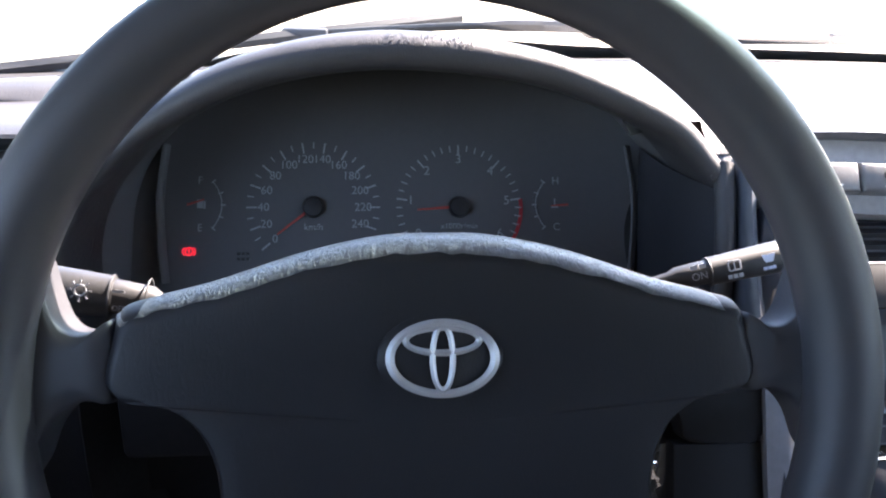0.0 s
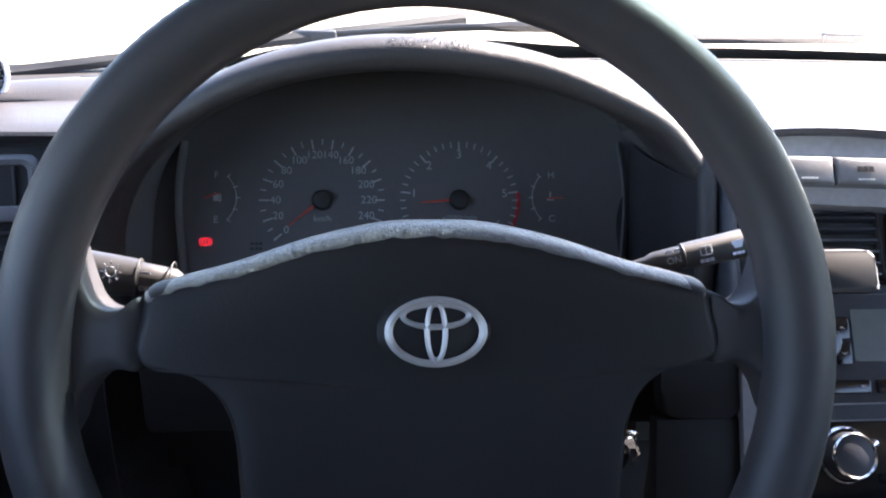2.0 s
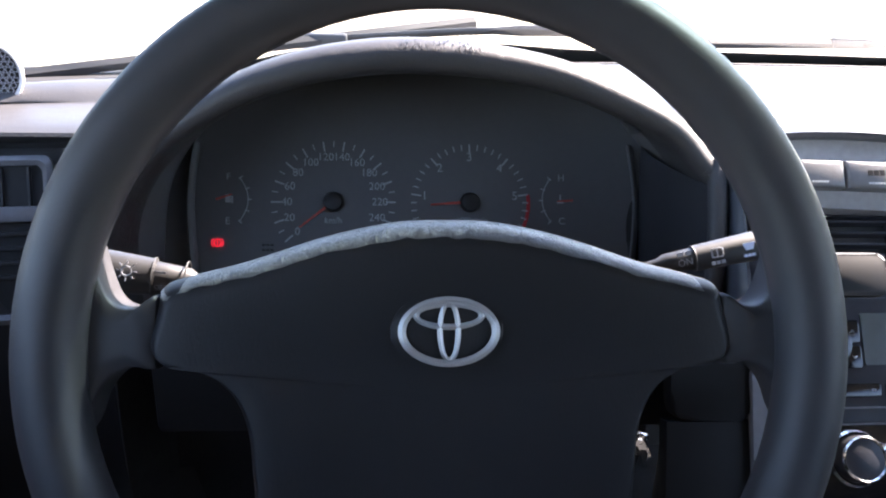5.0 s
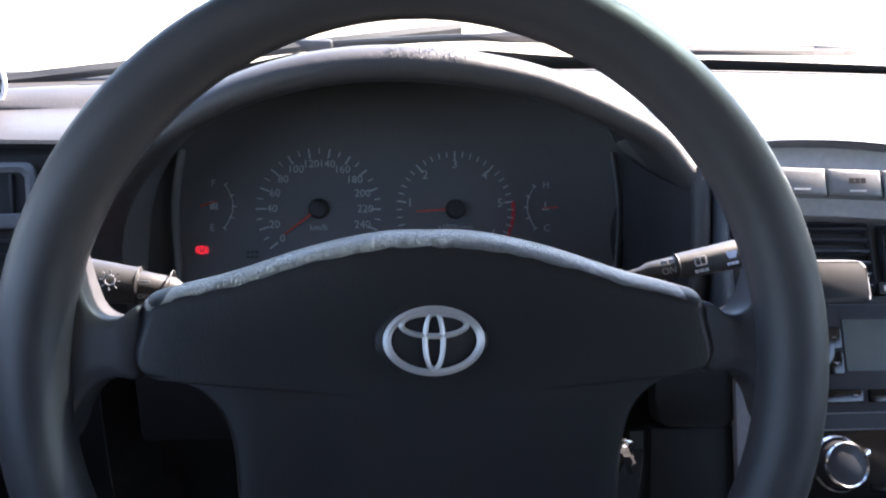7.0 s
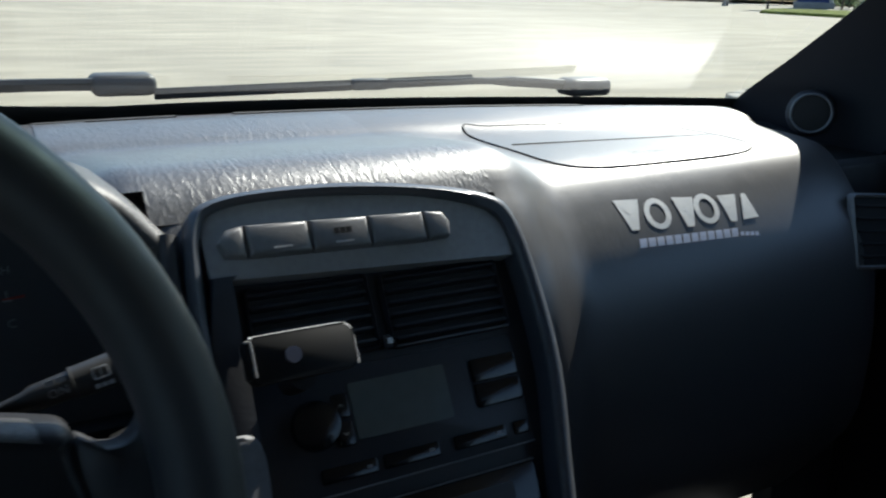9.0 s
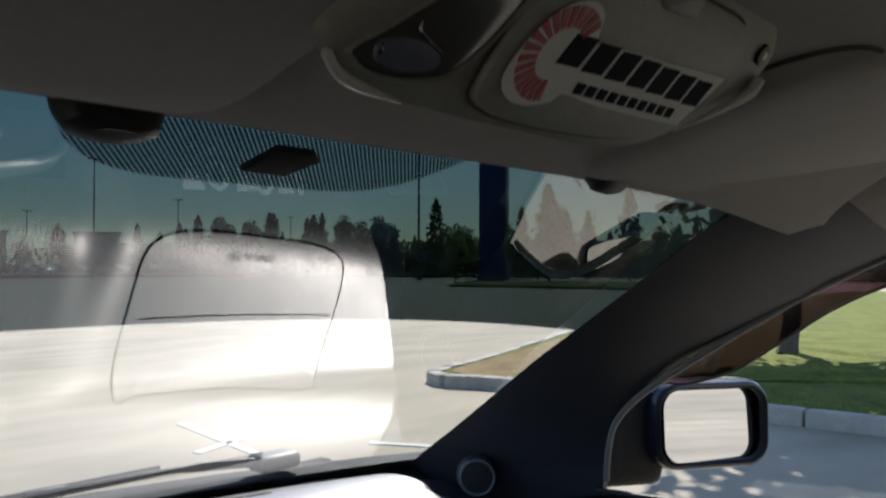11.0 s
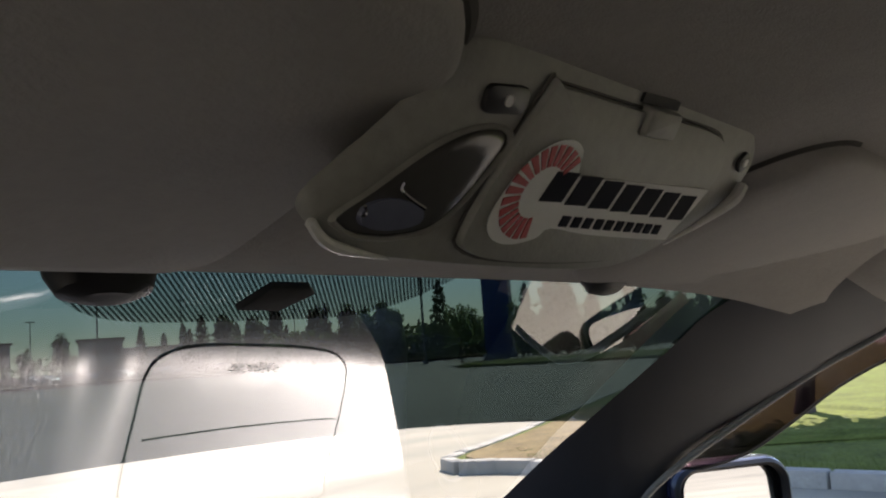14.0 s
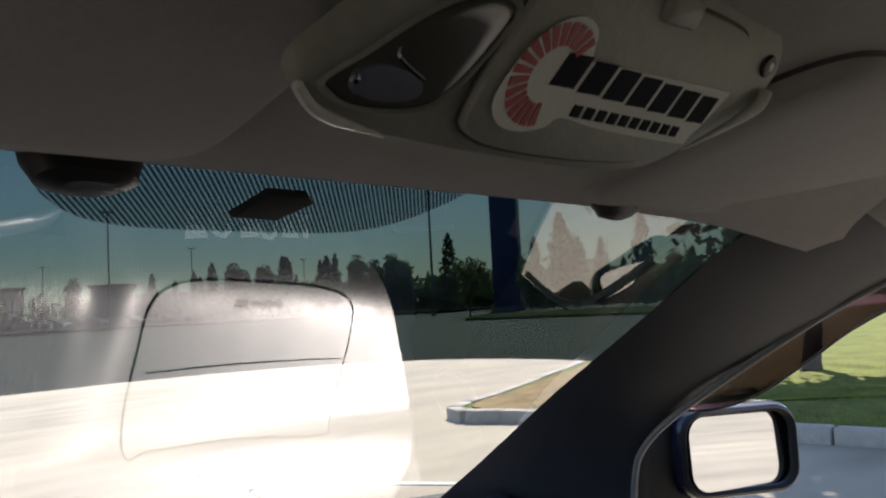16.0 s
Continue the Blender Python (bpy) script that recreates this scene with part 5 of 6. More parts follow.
# driver's outer vent
lv = thing("driver_air_vent", "dark outer air vent with a grey cross bar", "air vent", basis((-0.342, 0.268, 0.874), (1, 0.12, 0), (0, 0.3, 0.95)))
part("frame", ring(BM(), rrect(0.115, 0.13, 0.008), rrect(0.10, 0.115, 0.006), -0.004, 0.004), TRIM, lv)
part("duct", prism(BM(), rrect(0.106, 0.12, 0.006), -0.014, -0.002), MATTE, lv)
part("cross_bar", box(BM(), (0.10, 0.012, 0.008), (0, 0.02, 0.002), 0.002), TRIM, lv)
for k in range(4):
    part("slat", box(BM(), (0.10, 0.003, 0.008), (0, 0.005 - 0.011 * k, 0.0), 0.0008), BLACK, lv)
for k in range(5):
    part("vane", box(BM(), (0.0025, 0.03, 0.006), (-0.04 + 0.02 * k, 0.041, -0.001), 0.0008), BLACK, lv)

# ---- overhead ----
OC = basis((0.378, -0.1863, 1.3304), (1, 0, 0), (0, -0.55, 0.83))
oc = thing("overhead_console", "beige overhead console with map lamps and a sticker on its lid", "overhead console", OC)
body = smooth2([(-0.125, -0.0165), (-0.119, -0.0245), (-0.108, -0.0297), (-0.088, -0.0325), (-0.04, -0.0338), (0.012, -0.0335), (0.048, -0.0285), (0.078, -0.0145), (0.110, 0.007), (0.1185, 0.0225), (0.1105, 0.0345), (0.088, 0.0415), (0.0, 0.041), (-0.07, 0.0385), (-0.092, 0.034), (-0.1, 0.016), (-0.112, 0.0)], 4)
part("body", dome(BM(), body, [(0.75, -0.035), (0.93, -0.012), (1.0, -0.004), (0.985, -0.0008), (0.96, 0.0), (0.6, 0.0)], (0.02, 0)), BEIGE, oc, sharp=50)
lidp = smooth2([(-0.050, 0.0285), (-0.044, 0.0305), (-0.003, 0.031), (0.060, 0.032), (0.076, 0.0285), (0.083, 0.019), (0.0775, 0.0045), (0.063, -0.0135), (0.036, -0.0255), (-0.018, -0.0295), (-0.058, -0.0275), (-0.064, -0.015)], 4)[::-1]
lidb = part("lid", dome(BM(), lidp, [(1.0, -0.002), (1.0, 0.0016), (0.985, 0.0032), (0.96, 0.0036), (0.5, 0.0042)], (0.005, -0.004)), BEIGE, oc, "hinged lid of the glasses holder")
part("lid_gap", tube(BM(), [(0.005 + (x - 0.005) * 1.012, -0.004 + (y + 0.004) * 1.02, 0.0008) for x, y in lidp], 0.0006, 5, closed=True), GAPB, oc)
part("latch", prism(BM(), rrect(0.022, 0.0105, 0.002, 3), 0.0, 0.0065, 0.002), BEIGE, oc, m=pose(0.017, 0.0285, 0, 0, 0, 3))
part("latch_slot", prism(BM(), rrect(0.026, 0.004, 0.001, 2), 0.0, 0.0012), MATTE, oc, m=pose(0.017, 0.036, 0, 0, 0, 3))
for x, y, w, h, a in ((-0.0665, 0.0215, 0.019, 0.0088, 8), (0.1040, 0.0235, 0.0085, 0.0085, -38)):
    b_ = part("lamp_switch", prism(BM(), rrect(w, h, 0.003, 4), 0, 0.002, 0.0008), SMOKE, oc, m=pose(x, y, 0, 0, 0, a))
    part("switch_dot", prism(BM(), ellipse(0.0018, 0.0018, 14), 0.002, 0.0026), WHITE_INK, b_)
lens_o = smooth2([(-0.1145, -0.0190), (-0.1120, -0.0222), (-0.1045, -0.0245), (-0.0905, -0.0240), (-0.0770, -0.0200), (-0.0670, -0.0085), (-0.0590, 0.0072), (-0.0600, 0.0115), (-0.0675, 0.0122), (-0.0790, 0.0088), (-0.0914, 0.0010), (-0.1050, -0.0110)], 4)
part("lens_rim", ring(BM(), [(-0.086 + (x + 0.086) * 1.05, -0.0075 + (y + 0.0075) * 1.09) for x, y in lens_o], lens_o, 0.0, 0.0022), BEIGE, oc, "raised rim round the map lamp")
part("map_lamp", dome(BM(), lens_o, [(1.0, 0.0002), (0.96, 0.0012), (0.88, 0.0018), (0.6, 0.0021), (0.2, 0.0022)], (-0.086, -0.0075)), SMOKED, oc, "smoked map lamp lens", sharp=60)
bulb_o = smooth2([(-0.1085, -0.0160), (-0.0993, -0.0122), (-0.0860, -0.0136), (-0.0842, -0.0190), (-0.0964, -0.0222), (-0.1070, -0.0212)], 3)
part("reading_bulb", dome(BM(), bulb_o, [(1, 0.0012), (0.93, 0.0030), (0.4, 0.0034)], (-0.0965, -0.0172)), LENS, oc, "pale bluish reading lamp bulb cover")
# chrome strokes modelled in place of the highlights on the lamp
for pts_ in ([(-0.0977, -0.0070), (-0.0973, -0.0094), (-0.0916, -0.0120), (-0.0859, -0.0139)], [(-0.1085, -0.0150), (-0.1072, -0.0170), (-0.1080, -0.0185)]):
    part("lamp_glint", tube(BM(), smooth([(x, y, 0.0036) for x, y in pts_], 4), 0.0006, 5), CHROME, oc, "bright bent strip standing in for a glint in the lamp")
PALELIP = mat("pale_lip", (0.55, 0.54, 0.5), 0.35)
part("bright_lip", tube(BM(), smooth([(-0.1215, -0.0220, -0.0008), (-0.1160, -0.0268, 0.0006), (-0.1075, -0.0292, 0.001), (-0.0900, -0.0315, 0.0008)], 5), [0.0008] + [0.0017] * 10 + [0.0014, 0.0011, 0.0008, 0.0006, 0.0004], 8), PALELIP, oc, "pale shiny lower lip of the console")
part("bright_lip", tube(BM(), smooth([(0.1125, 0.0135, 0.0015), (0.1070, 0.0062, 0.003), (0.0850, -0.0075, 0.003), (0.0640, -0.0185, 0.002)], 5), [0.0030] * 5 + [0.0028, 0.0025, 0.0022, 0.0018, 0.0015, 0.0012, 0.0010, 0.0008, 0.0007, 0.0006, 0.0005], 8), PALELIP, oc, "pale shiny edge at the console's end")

# sticker on the lid: white die-cut backing, red fan, dark plain bars
sk = thing("lid_sticker", "white die-cut sticker with a red fan and dark bars", "sticker", OC @ pose(0.0, 0.0, 0.0045))
back = smooth2([(-0.0575, -0.0165), (-0.057, -0.009), (-0.052, 0.002), (-0.043, 0.0115), (-0.032, 0.0155), (-0.024, 0.013), (-0.0215, 0.006), (-0.018, 0.0035), (0.0, 0.005), (0.03, 0.0065), (0.07, 0.0085), (0.0745, 0.0065), (0.06, -0.0125), (0.053, -0.0155), (0.0, -0.0165), (-0.024, -0.0155), (-0.03, -0.0195), (-0.042, -0.0225), (-0.052, -0.0215)], 3)
part("backing", prism(BM(), back[::-1], 0, 0.0003), WHITE_INK, sk)
for k in range(17):
    a0, a1 = radians(48 + 14.4 * k), radians(48 + 14.4 * k + 10)
    c0 = (-0.0375, -0.0035)
    sh_ = lambda r, a: (c0[0] + r * math.cos(a) + 0.22 * r * math.sin(a), c0[1] + r * math.sin(a) * 0.98)
    part("red_segment", prism(BM(), [sh_(0.0095, a0), sh_(0.0172, a0), sh_(0.0172, a1), sh_(0.0095, a1)], 0.0003, 0.0006), RED_INK, sk)
for k in range(7):
    part("dark_bar", prism(BM(), [(-0.037 + 0.0148 * k, -0.0065), (-0.0245 + 0.0148 * k, -0.0058), (-0.0205 + 0.0148 * k, 0.0052), (-0.033 + 0.0148 * k, 0.0045)], 0.0003, 0.0006), NAVY_INK, sk)
for k in range(10):
    part("small_bar", bars(BM(), 1, 0.0046, 0.004, 0.0, 0.2), NAVY_INK, sk, m=pose(0.014 + 0.0072 * (k - 4.5), -0.0118 + 0.00012 * (k - 4.5), 0.0003, 0, 0, 1))


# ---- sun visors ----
# dark colour for the shade in the gap beside the visors' ends
GAP_SHADE = mat("visor_gap_shade", (0.07, 0.065, 0.058), 0.9)


def visor(x0, x1, label, r_in, end):
    """A padded panel; its inner rear corner is the rounder one."""
    t = thing("sun_visor", label, "sun visor", basis(((x0 + x1) / 2, -0.135, 1.341), (1, 0, 0), (0, -0.94, 0.27)), group="sun visors")
    w, v0, v1 = x1 - x0, -0.072, 0.092
    o = []
    for sx, vy, r, a in ((1, v1, r_in[0], 0), (-1, v1, r_in[1], 90), (-1, v0, 0.02, 180), (1, v0, 0.02, 270)):
        for k in range(9):
            t_ = radians(a + 90 * k / 8)
            o.append((sx * (w / 2 - r) + r * math.cos(t_), vy - math.copysign(r, vy) + r * math.sin(t_)))
    part("panel", dome(BM(), o, [(0.97, -0.008), (0.99, -0.004), (1.0, 0.003), (0.99, 0.009), (0.97, 0.012), (0.85, 0.0145), (0.5, 0.015)], (0, 0.01)), VISOR, t, sharp=60)
    # a dark tube stands in for the shaded gap at the inner end
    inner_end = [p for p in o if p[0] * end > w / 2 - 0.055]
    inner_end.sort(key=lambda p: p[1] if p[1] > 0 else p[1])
    part("end_gap_shade", tube(BM(), smooth([(x * 1.003, y, -0.001) for x, y in inner_end], 2), 0.0042, 8), GAP_SHADE, t, "dark strip painting the gap's shade round the inner end")
    return t


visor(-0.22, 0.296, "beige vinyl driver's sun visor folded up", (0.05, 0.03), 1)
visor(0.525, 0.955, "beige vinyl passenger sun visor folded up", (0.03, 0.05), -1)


def hook(x, y, z):
    t = thing("visor_hook", "dark plastic sun visor hook with a pale foot", "visor hook", basis((x, y, z), (1, 0, 0), (0, -0.9, 0.35)), group="visor hooks")
    part("body", dome(BM(), smooth2([(-0.021, 0.0), (-0.013, -0.009), (0.009, -0.010), (0.021, -0.002), (0.014, 0.009), (-0.013, 0.010)], 4), [(1.05, -0.012), (1.0, 0.004), (0.85, 0.011), (0.5, 0.014)], (0, 0)), BLACK, t)
    part("pale_foot", box(BM(), (0.020, 0.004, 0.003), (0.0, -0.0085, 0.008), 0.0014), BEIGE, t)


hook(0.262, -0.047, 1.316)
hook(0.583, -0.062, 1.318)

# ---- wipers and scuttle ----
rows = []
for i in range(31):
    x = -0.45 + 1.65 * i / 30
    b_ = -0.32 * (x - XC) ** 2
    rows.append([(x, y + b_, z) for y, z in ((0.655, 0.940), (0.672, 0.950), (0.69, 0.955), (0.74, 0.956), (0.80, 0.950), (0.84, 0.93), (0.84, 0.4))])
tagged(part("scuttle", grid(BM(), rows), MATTE), "black plastic scuttle panel below the windscreen", "scuttle panel", kind="structure")


def wiper(pivot, tip, arm_end):
    t = thing("windscreen_wiper", "black windscreen wiper with a weathered arm", "wiper", group="wipers")
    p, q, e = Vector(pivot), Vector(tip), Vector(arm_end)
    bm = BM()
    box(bm, (0.07, 0.045, 0.024), p, 0.009, 3)
    part("pivot_cap", bm, GREYRUB, t, "rounded grey pivot cap")
    mid = p.lerp(e, 0.45) + Vector((0, 0.0, 0.006))
    part("arm", tube(BM(), smooth([p, mid, e], 6), [0.009] * 6 + [0.006] * 7, 8, flat=0.6), GREYRUB, t)
    part("blade", tube(BM(), smooth([e + (e - q) * 0.55, e, q], 6), 0.006, 6, flat=1.4), RUBBER, t)
    part("blade_clip", box(BM(), (0.05, 0.016, 0.014), e, 0.004), GREYRUB, t)
    return t


wiper((0.265, 0.73, 0.985), (-0.42, 0.52, 0.955), (-0.10, 0.63, 0.984))
wiper((0.865, 0.655, 0.975), (0.30, 0.735, 0.972), (0.56, 0.705, 0.980))

# ---- outside ----
def at_bearing(deg, dist, z=0.0):
    return Vector((0.15 + dist * math.sin(radians(deg)), -0.3 + dist * math.cos(radians(deg)), z))


bm = BM()
n = 40
rows = [[(-600 + 1200 * i / n, -600 + 1200 * j / n, 0.0) for j in range(n + 1)] for i in range(n + 1)]
tagged(part("ground", grid(bm, rows), ASPHALT), "pale sun-bleached asphalt of a wide car park", "asphalt", kind="structure")


def patch(name, outline, z, material, label, category, relief=0.0, seed=1):
    """A piece of verge with a raised, uneven surface."""
    bm = BM()
    c = (sum(p[0] for p in outline) / len(outline), sum(p[1] for p in outline) / len(outline))
    rnd = random.Random(seed)
    rows = []
    for s in (1.0, 0.998, 0.93, 0.8, 0.6, 0.35, 0.1):
        rows.append([(c[0] + (x - c[0]) * s, c[1] + (y - c[1]) * s, (0.0 if s == 1.0 else z + relief * (1 - s) * rnd.uniform(0.5, 1.2))) for x, y in outline])
    grid(bm, rows, wrap=True)
    bm.verts.ensure_lookup_table()
    bm.faces.new(bm.verts[-len(outline):])
    return tagged(part(name, bm, material, sharp=60), label, category, kind="structure")


# the near verge with its kerb
edge_pts = [(16.0, 9.1), (12.0, 7.6), (9.0, 6.5), (7.6, 6.02), (7.0, 5.86), (6.68, 5.62), (6.72, 5.25), (6.93, 4.7), (6.97, 2.2), (7.02, 1.0), (7.15, -2.5), (7.4, -9.0), (8.0, -18.0), (9.0, -32.0)]
edge = [(p.x, p.y) for p in smooth([(x, y, 0) for x, y in edge_pts], 6)]
verge = patch("verge", dense(edge[::-1] + [(30, 11.3), (43, 11.5), (46, 2), (42, -32)], 3), 0.11, GRASS, "sunlit mown grass verge behind a kerb", "grass", 0.10)
patch("dry_corner", smooth2([(6.86, 5.4), (7.06, 4.6), (7.08, 3.6), (8.4, 3.3), (10.8, 4.6), (12.6, 7.3), (10.5, 6.8), (8.4, 6.1), (7.2, 5.75)], 4), 0.128, DRYGRASS, "dry yellow grass on the verge's corner", "dry grass", 0.03, 3)
kerb = thing("kerb", "weathered granite kerb along the verge", "kerb", kind="structure")
stone = None
walkp = [Vector((x, y, 0)) for x, y in smooth2(edge_pts, 40, False)]
acc, k0 = 0.0, 0
for i in range(1, len(walkp)):
    acc += (walkp[i] - walkp[i - 1]).length
    if acc > (0.4 if walkp[i].x < 8 and 4.4 < walkp[i].y else 0.92) or i == len(walkp) - 1:
        a, b = walkp[k0], walkp[i]
        d = (b - a)
        if d.length > 0.2:
            if stone is None:
                stone = finish(box(BM(), (1.0, 0.16, 0.26), (0, 0, 0), 0.025, 2), "kerb_stone", KERB)
            o = new("kerb_stone", stone)
            o.parent = kerb
            o.matrix_local = Matrix.Translation((a + b) / 2 + Vector((0, 0, random.uniform(-0.008, 0.008)))) @ Matrix.Rotation(math.atan2(d.y, d.x), 4, "Z") @ Matrix.Diagonal((d.length * 0.985, 1, 1, 1))
        acc, k0 = 0.0, i

# a far island, verges and paths
patch("far_island", dense([tuple(at_bearing(b, d).xy) for b, d in ((48.8, 52), (52, 50), (56, 48), (66, 44), (66, 62), (56, 66), (49.5, 62))], 3), 0.15, GRASS, "grassy traffic island with a dark kerb", "grass", 0.15, 4)
patch("far_verge", dense([tuple(at_bearing(b, d).xy) for b, d in ((-40, 100), (0, 96), (14, 97), (26, 103), (36, 108), (47, 108), (60, 105), (75, 120), (75, 150), (40, 150), (0, 150), (-40, 150))], 3), 0.15, DRYGRASS, "yellow-green grass verge beyond the car park", "grass", 0.3, 5)
patch("sandy_mound", dense([tuple(at_bearing(b, d).xy) for b, d in ((66, 120), (72, 92), (80, 84), (97, 84), (97, 130), (78, 140))], 3), 0.3, SAND, "bare sandy ground beyond the verge", "sand", 7.5, 6)
patch("far_grass_strip", dense([tuple(at_bearing(b, d).xy) for b, d in ((64, 100), (70, 82), (80, 76), (98, 76), (98, 83), (80, 83), (70, 91))], 3), 0.15, GRASS, "narrow grass strip beyond the access road", "grass", 0.1, 8)
patch("rear_verge", dense([tuple(at_bearing(b, d).xy) for b, d in ((118, 22), (140, 20), (165, 24), (190, 34), (215, 44), (215, 66), (165, 68), (122, 66))], 3), 0.12, GRASS, "mown grass verge behind the car", "grass", 0.15, 9)
# painted marks and dark seams on the asphalt
marks = thing("road_marking", "worn white painted cross on the asphalt", "road marking", kind="structure")
for (x, y, a, l_) in ((3.6, 5.0, -100, 1.35), (3.55, 4.75, 20, 0.7), (4.6, 3.3, -62, 1.6)):
    part("painted_line", box(BM(), (l_, 0.07, 0.008), (0, 0, 0.004)), ROADMARK, marks, m=pose(x, y, 0.0, 0, 0, a))


def leaves(bm, n, place, size, rnd):
    for _ in range(n):
        c = place()
        a, b_ = Vector((rnd.gauss(0, 1), rnd.gauss(0, 1), rnd.gauss(0, 1))).normalized(), Vector((rnd.gauss(0, 1), rnd.gauss(0, 1), rnd.gauss(0, 0.6))).normalized()
        s = size * rnd.uniform(0.6, 1.3)
        p, q = a * s, (b_ - a * b_.dot(a)).normalized() * s * 0.7
        vs = [bm.verts.new(c + v) for v in (-p, -q * 0.8, p, q * 0.8)]
        bm.faces.new(vs)
    return bm


def broadleaf(name, label, height, spread, seed, n=1300, leaf=0.16, lean=0.0):
    rnd = random.Random(seed)
    t = thing(name, label, "tree")
    tr = [Vector((lean * math.sin(k * 0.9) * 0.3 + rnd.uniform(-.04, .04), rnd.uniform(-.04, .04), height * 0.8 * k / 7)) for k in range(8)]
    r0 = 0.018 * height + 0.02
    bm = tube(BM(), smooth(tr, 3), [r0 * (1.25 if k == 0 else 1 - 0.8 * k / 21) for k in range(22)], 10)
    tips = []
    for k in range(13):
        base = tr[2 + k % 5].lerp(tr[3 + k % 5], rnd.random())
        a = rnd.uniform(0, math.tau)
        tip = base + Vector((math.cos(a), math.sin(a), rnd.uniform(0.3, 0.9))) * spread * rnd.uniform(0.45, 0.9)
        tube(bm, [base, base.lerp(tip, 0.5) + Vector((0, 0, 0.05 * spread)), tip], [r0 * 0.4, r0 * 0.25, r0 * 0.08], 6)
        tips.append(tip)
    part("trunk", bm, BARK, t)

    def place():
        if rnd.random() < 0.55:
            c = rnd.choice(tips)
            return c + Vector((rnd.gauss(0, .3), rnd.gauss(0, .3), rnd.gauss(0, .28))) * spread * 0.6
        u = Vector((rnd.gauss(0, 1), rnd.gauss(0, 1), rnd.gauss(0, 1))).normalized() * rnd.uniform(0.4, 1)
        return Vector((u.x * spread * 0.8, u.y * spread * 0.8, height * 0.66 + u.z * height * 0.34))

    part("crown", leaves(BM(), n, place, leaf, rnd), LEAF, t, kind="stuff")
    return t


def conifer(name, label, height, spread, seed, n=900):
    rnd = random.Random(seed)
    t = thing(name, label, "tree")
    part("trunk", tube(BM(), [(0, 0, height * k / 6) for k in range(7)], [0.02 * height * (1 - 0.95 * k / 6) + 0.01 for k in range(7)], 8), BARK, t)

    def place():
        u = rnd.random() ** 1.5
        a = rnd.uniform(0, math.tau)
        r = spread * 1.2 * (1 - u) ** 0.6 * (0.85 + 0.15 * math.sin(u * 50)) * rnd.uniform(0.35, 1.1) + 0.05
        return Vector((r * math.cos(a), r * math.sin(a), height * (0.08 + 0.92 * u) - r * 0.25))

    part("crown", leaves(BM(), n, place, 0.035 * height, rnd), CONIFER, t, kind="stuff")
    return t


near_tree = broadleaf("park_tree", "crooked young broadleaf tree on the grass verge", 5.6, 2.3, 7, 7500, 0.13, 0.8)
near_tree.matrix_world = Matrix.Translation((11.05, 3.5, 0.12))
second = copy_thing(near_tree, pose(23, 0.5, 0.12, 0, 0, 140))
tagged(second, "young broadleaf tree further back on the verge")

b_small = broadleaf("roadside_birch", "light green birch at the edge of the car park", 8, 2.3, 11, 1000, 0.3)
b_tall = broadleaf("tall_birch", "tall narrow birch in the far tree line", 12, 2.4, 12, 1100, 0.42)
c_tall = conifer("spruce", "tall dark spruce in the far tree line", 13, 2.6, 13)
c_slim = conifer("slim_spruce", "slim dark spruce in the far tree line", 11, 1.6, 14)
rnd = random.Random(5)
spots = [(b_small, 18.6, 106, 0.75), (b_small, 16.0, 105, 0.6), (b_small, 14.5, 105, 0.7), (b_small, 21.5, 108, 0.55), (b_small, 12.5, 104, 0.7), (b_tall, 23.5, 105, 0.52), (c_slim, 28.2, 125, 0.65), (c_tall, 29.6, 150, 0.55), (c_tall, 30.8, 140, 0.62), (c_tall, 33.6, 160, 0.7),
         (c_tall, 35.0, 130, 0.6), (c_tall, 36.6, 130, 0.72), (b_small, 38.0, 118, 0.6), (c_slim, 39.1, 120, 0.72), (c_slim, 40.1, 118, 0.78), (b_tall, 41.6, 118, 0.72), (b_small, 42.6, 112, 0.8), (b_tall, 43.9, 112, 0.68),
         (b_tall, 44.8, 114, 0.6), (c_tall, 47.9, 95, 0.68), (b_small, 49.2, 62, 0.52), (b_small, 50.0, 90, 0.7), (c_tall, 53.8, 85, 0.55), (b_small, 53.4, 70, 0.55), (c_tall, 55.6, 70, 0.62), (b_tall, 56.4, 72, 0.55), (c_slim, 58.3, 75, 0.55), (c_tall, 61, 70, 0.6), (b_small, 64, 66, 0.5), (b_tall, 67, 85, 0.7)]
for src, bear, dist, s in spots:
    c = copy_thing(src, Matrix.Translation(at_bearing(bear, dist, 0.1)) @ Matrix.Rotation(rnd.uniform(0, 6.3), 4, "Z"))
    c.scale = (s * rnd.uniform(.85, 1.1), s * rnd.uniform(.85, 1.1), s)
    tagged(c, group="far trees")
for k in range(34):                                   # a closed row of trees beyond the verge
    src = rnd.choice((b_tall, c_tall, b_small, c_slim, c_tall))
    s = rnd.uniform(0.45, 0.68)
    c = copy_thing(src, Matrix.Translation(at_bearing(31 + 1.15 * k + rnd.uniform(-.5, .5), rnd.uniform(112, 126), 0.1)) @ Matrix.Rotation(rnd.uniform(0, 6.3), 4, "Z"))
    c.scale = (s, s, s)
    tagged(c, group="far trees")
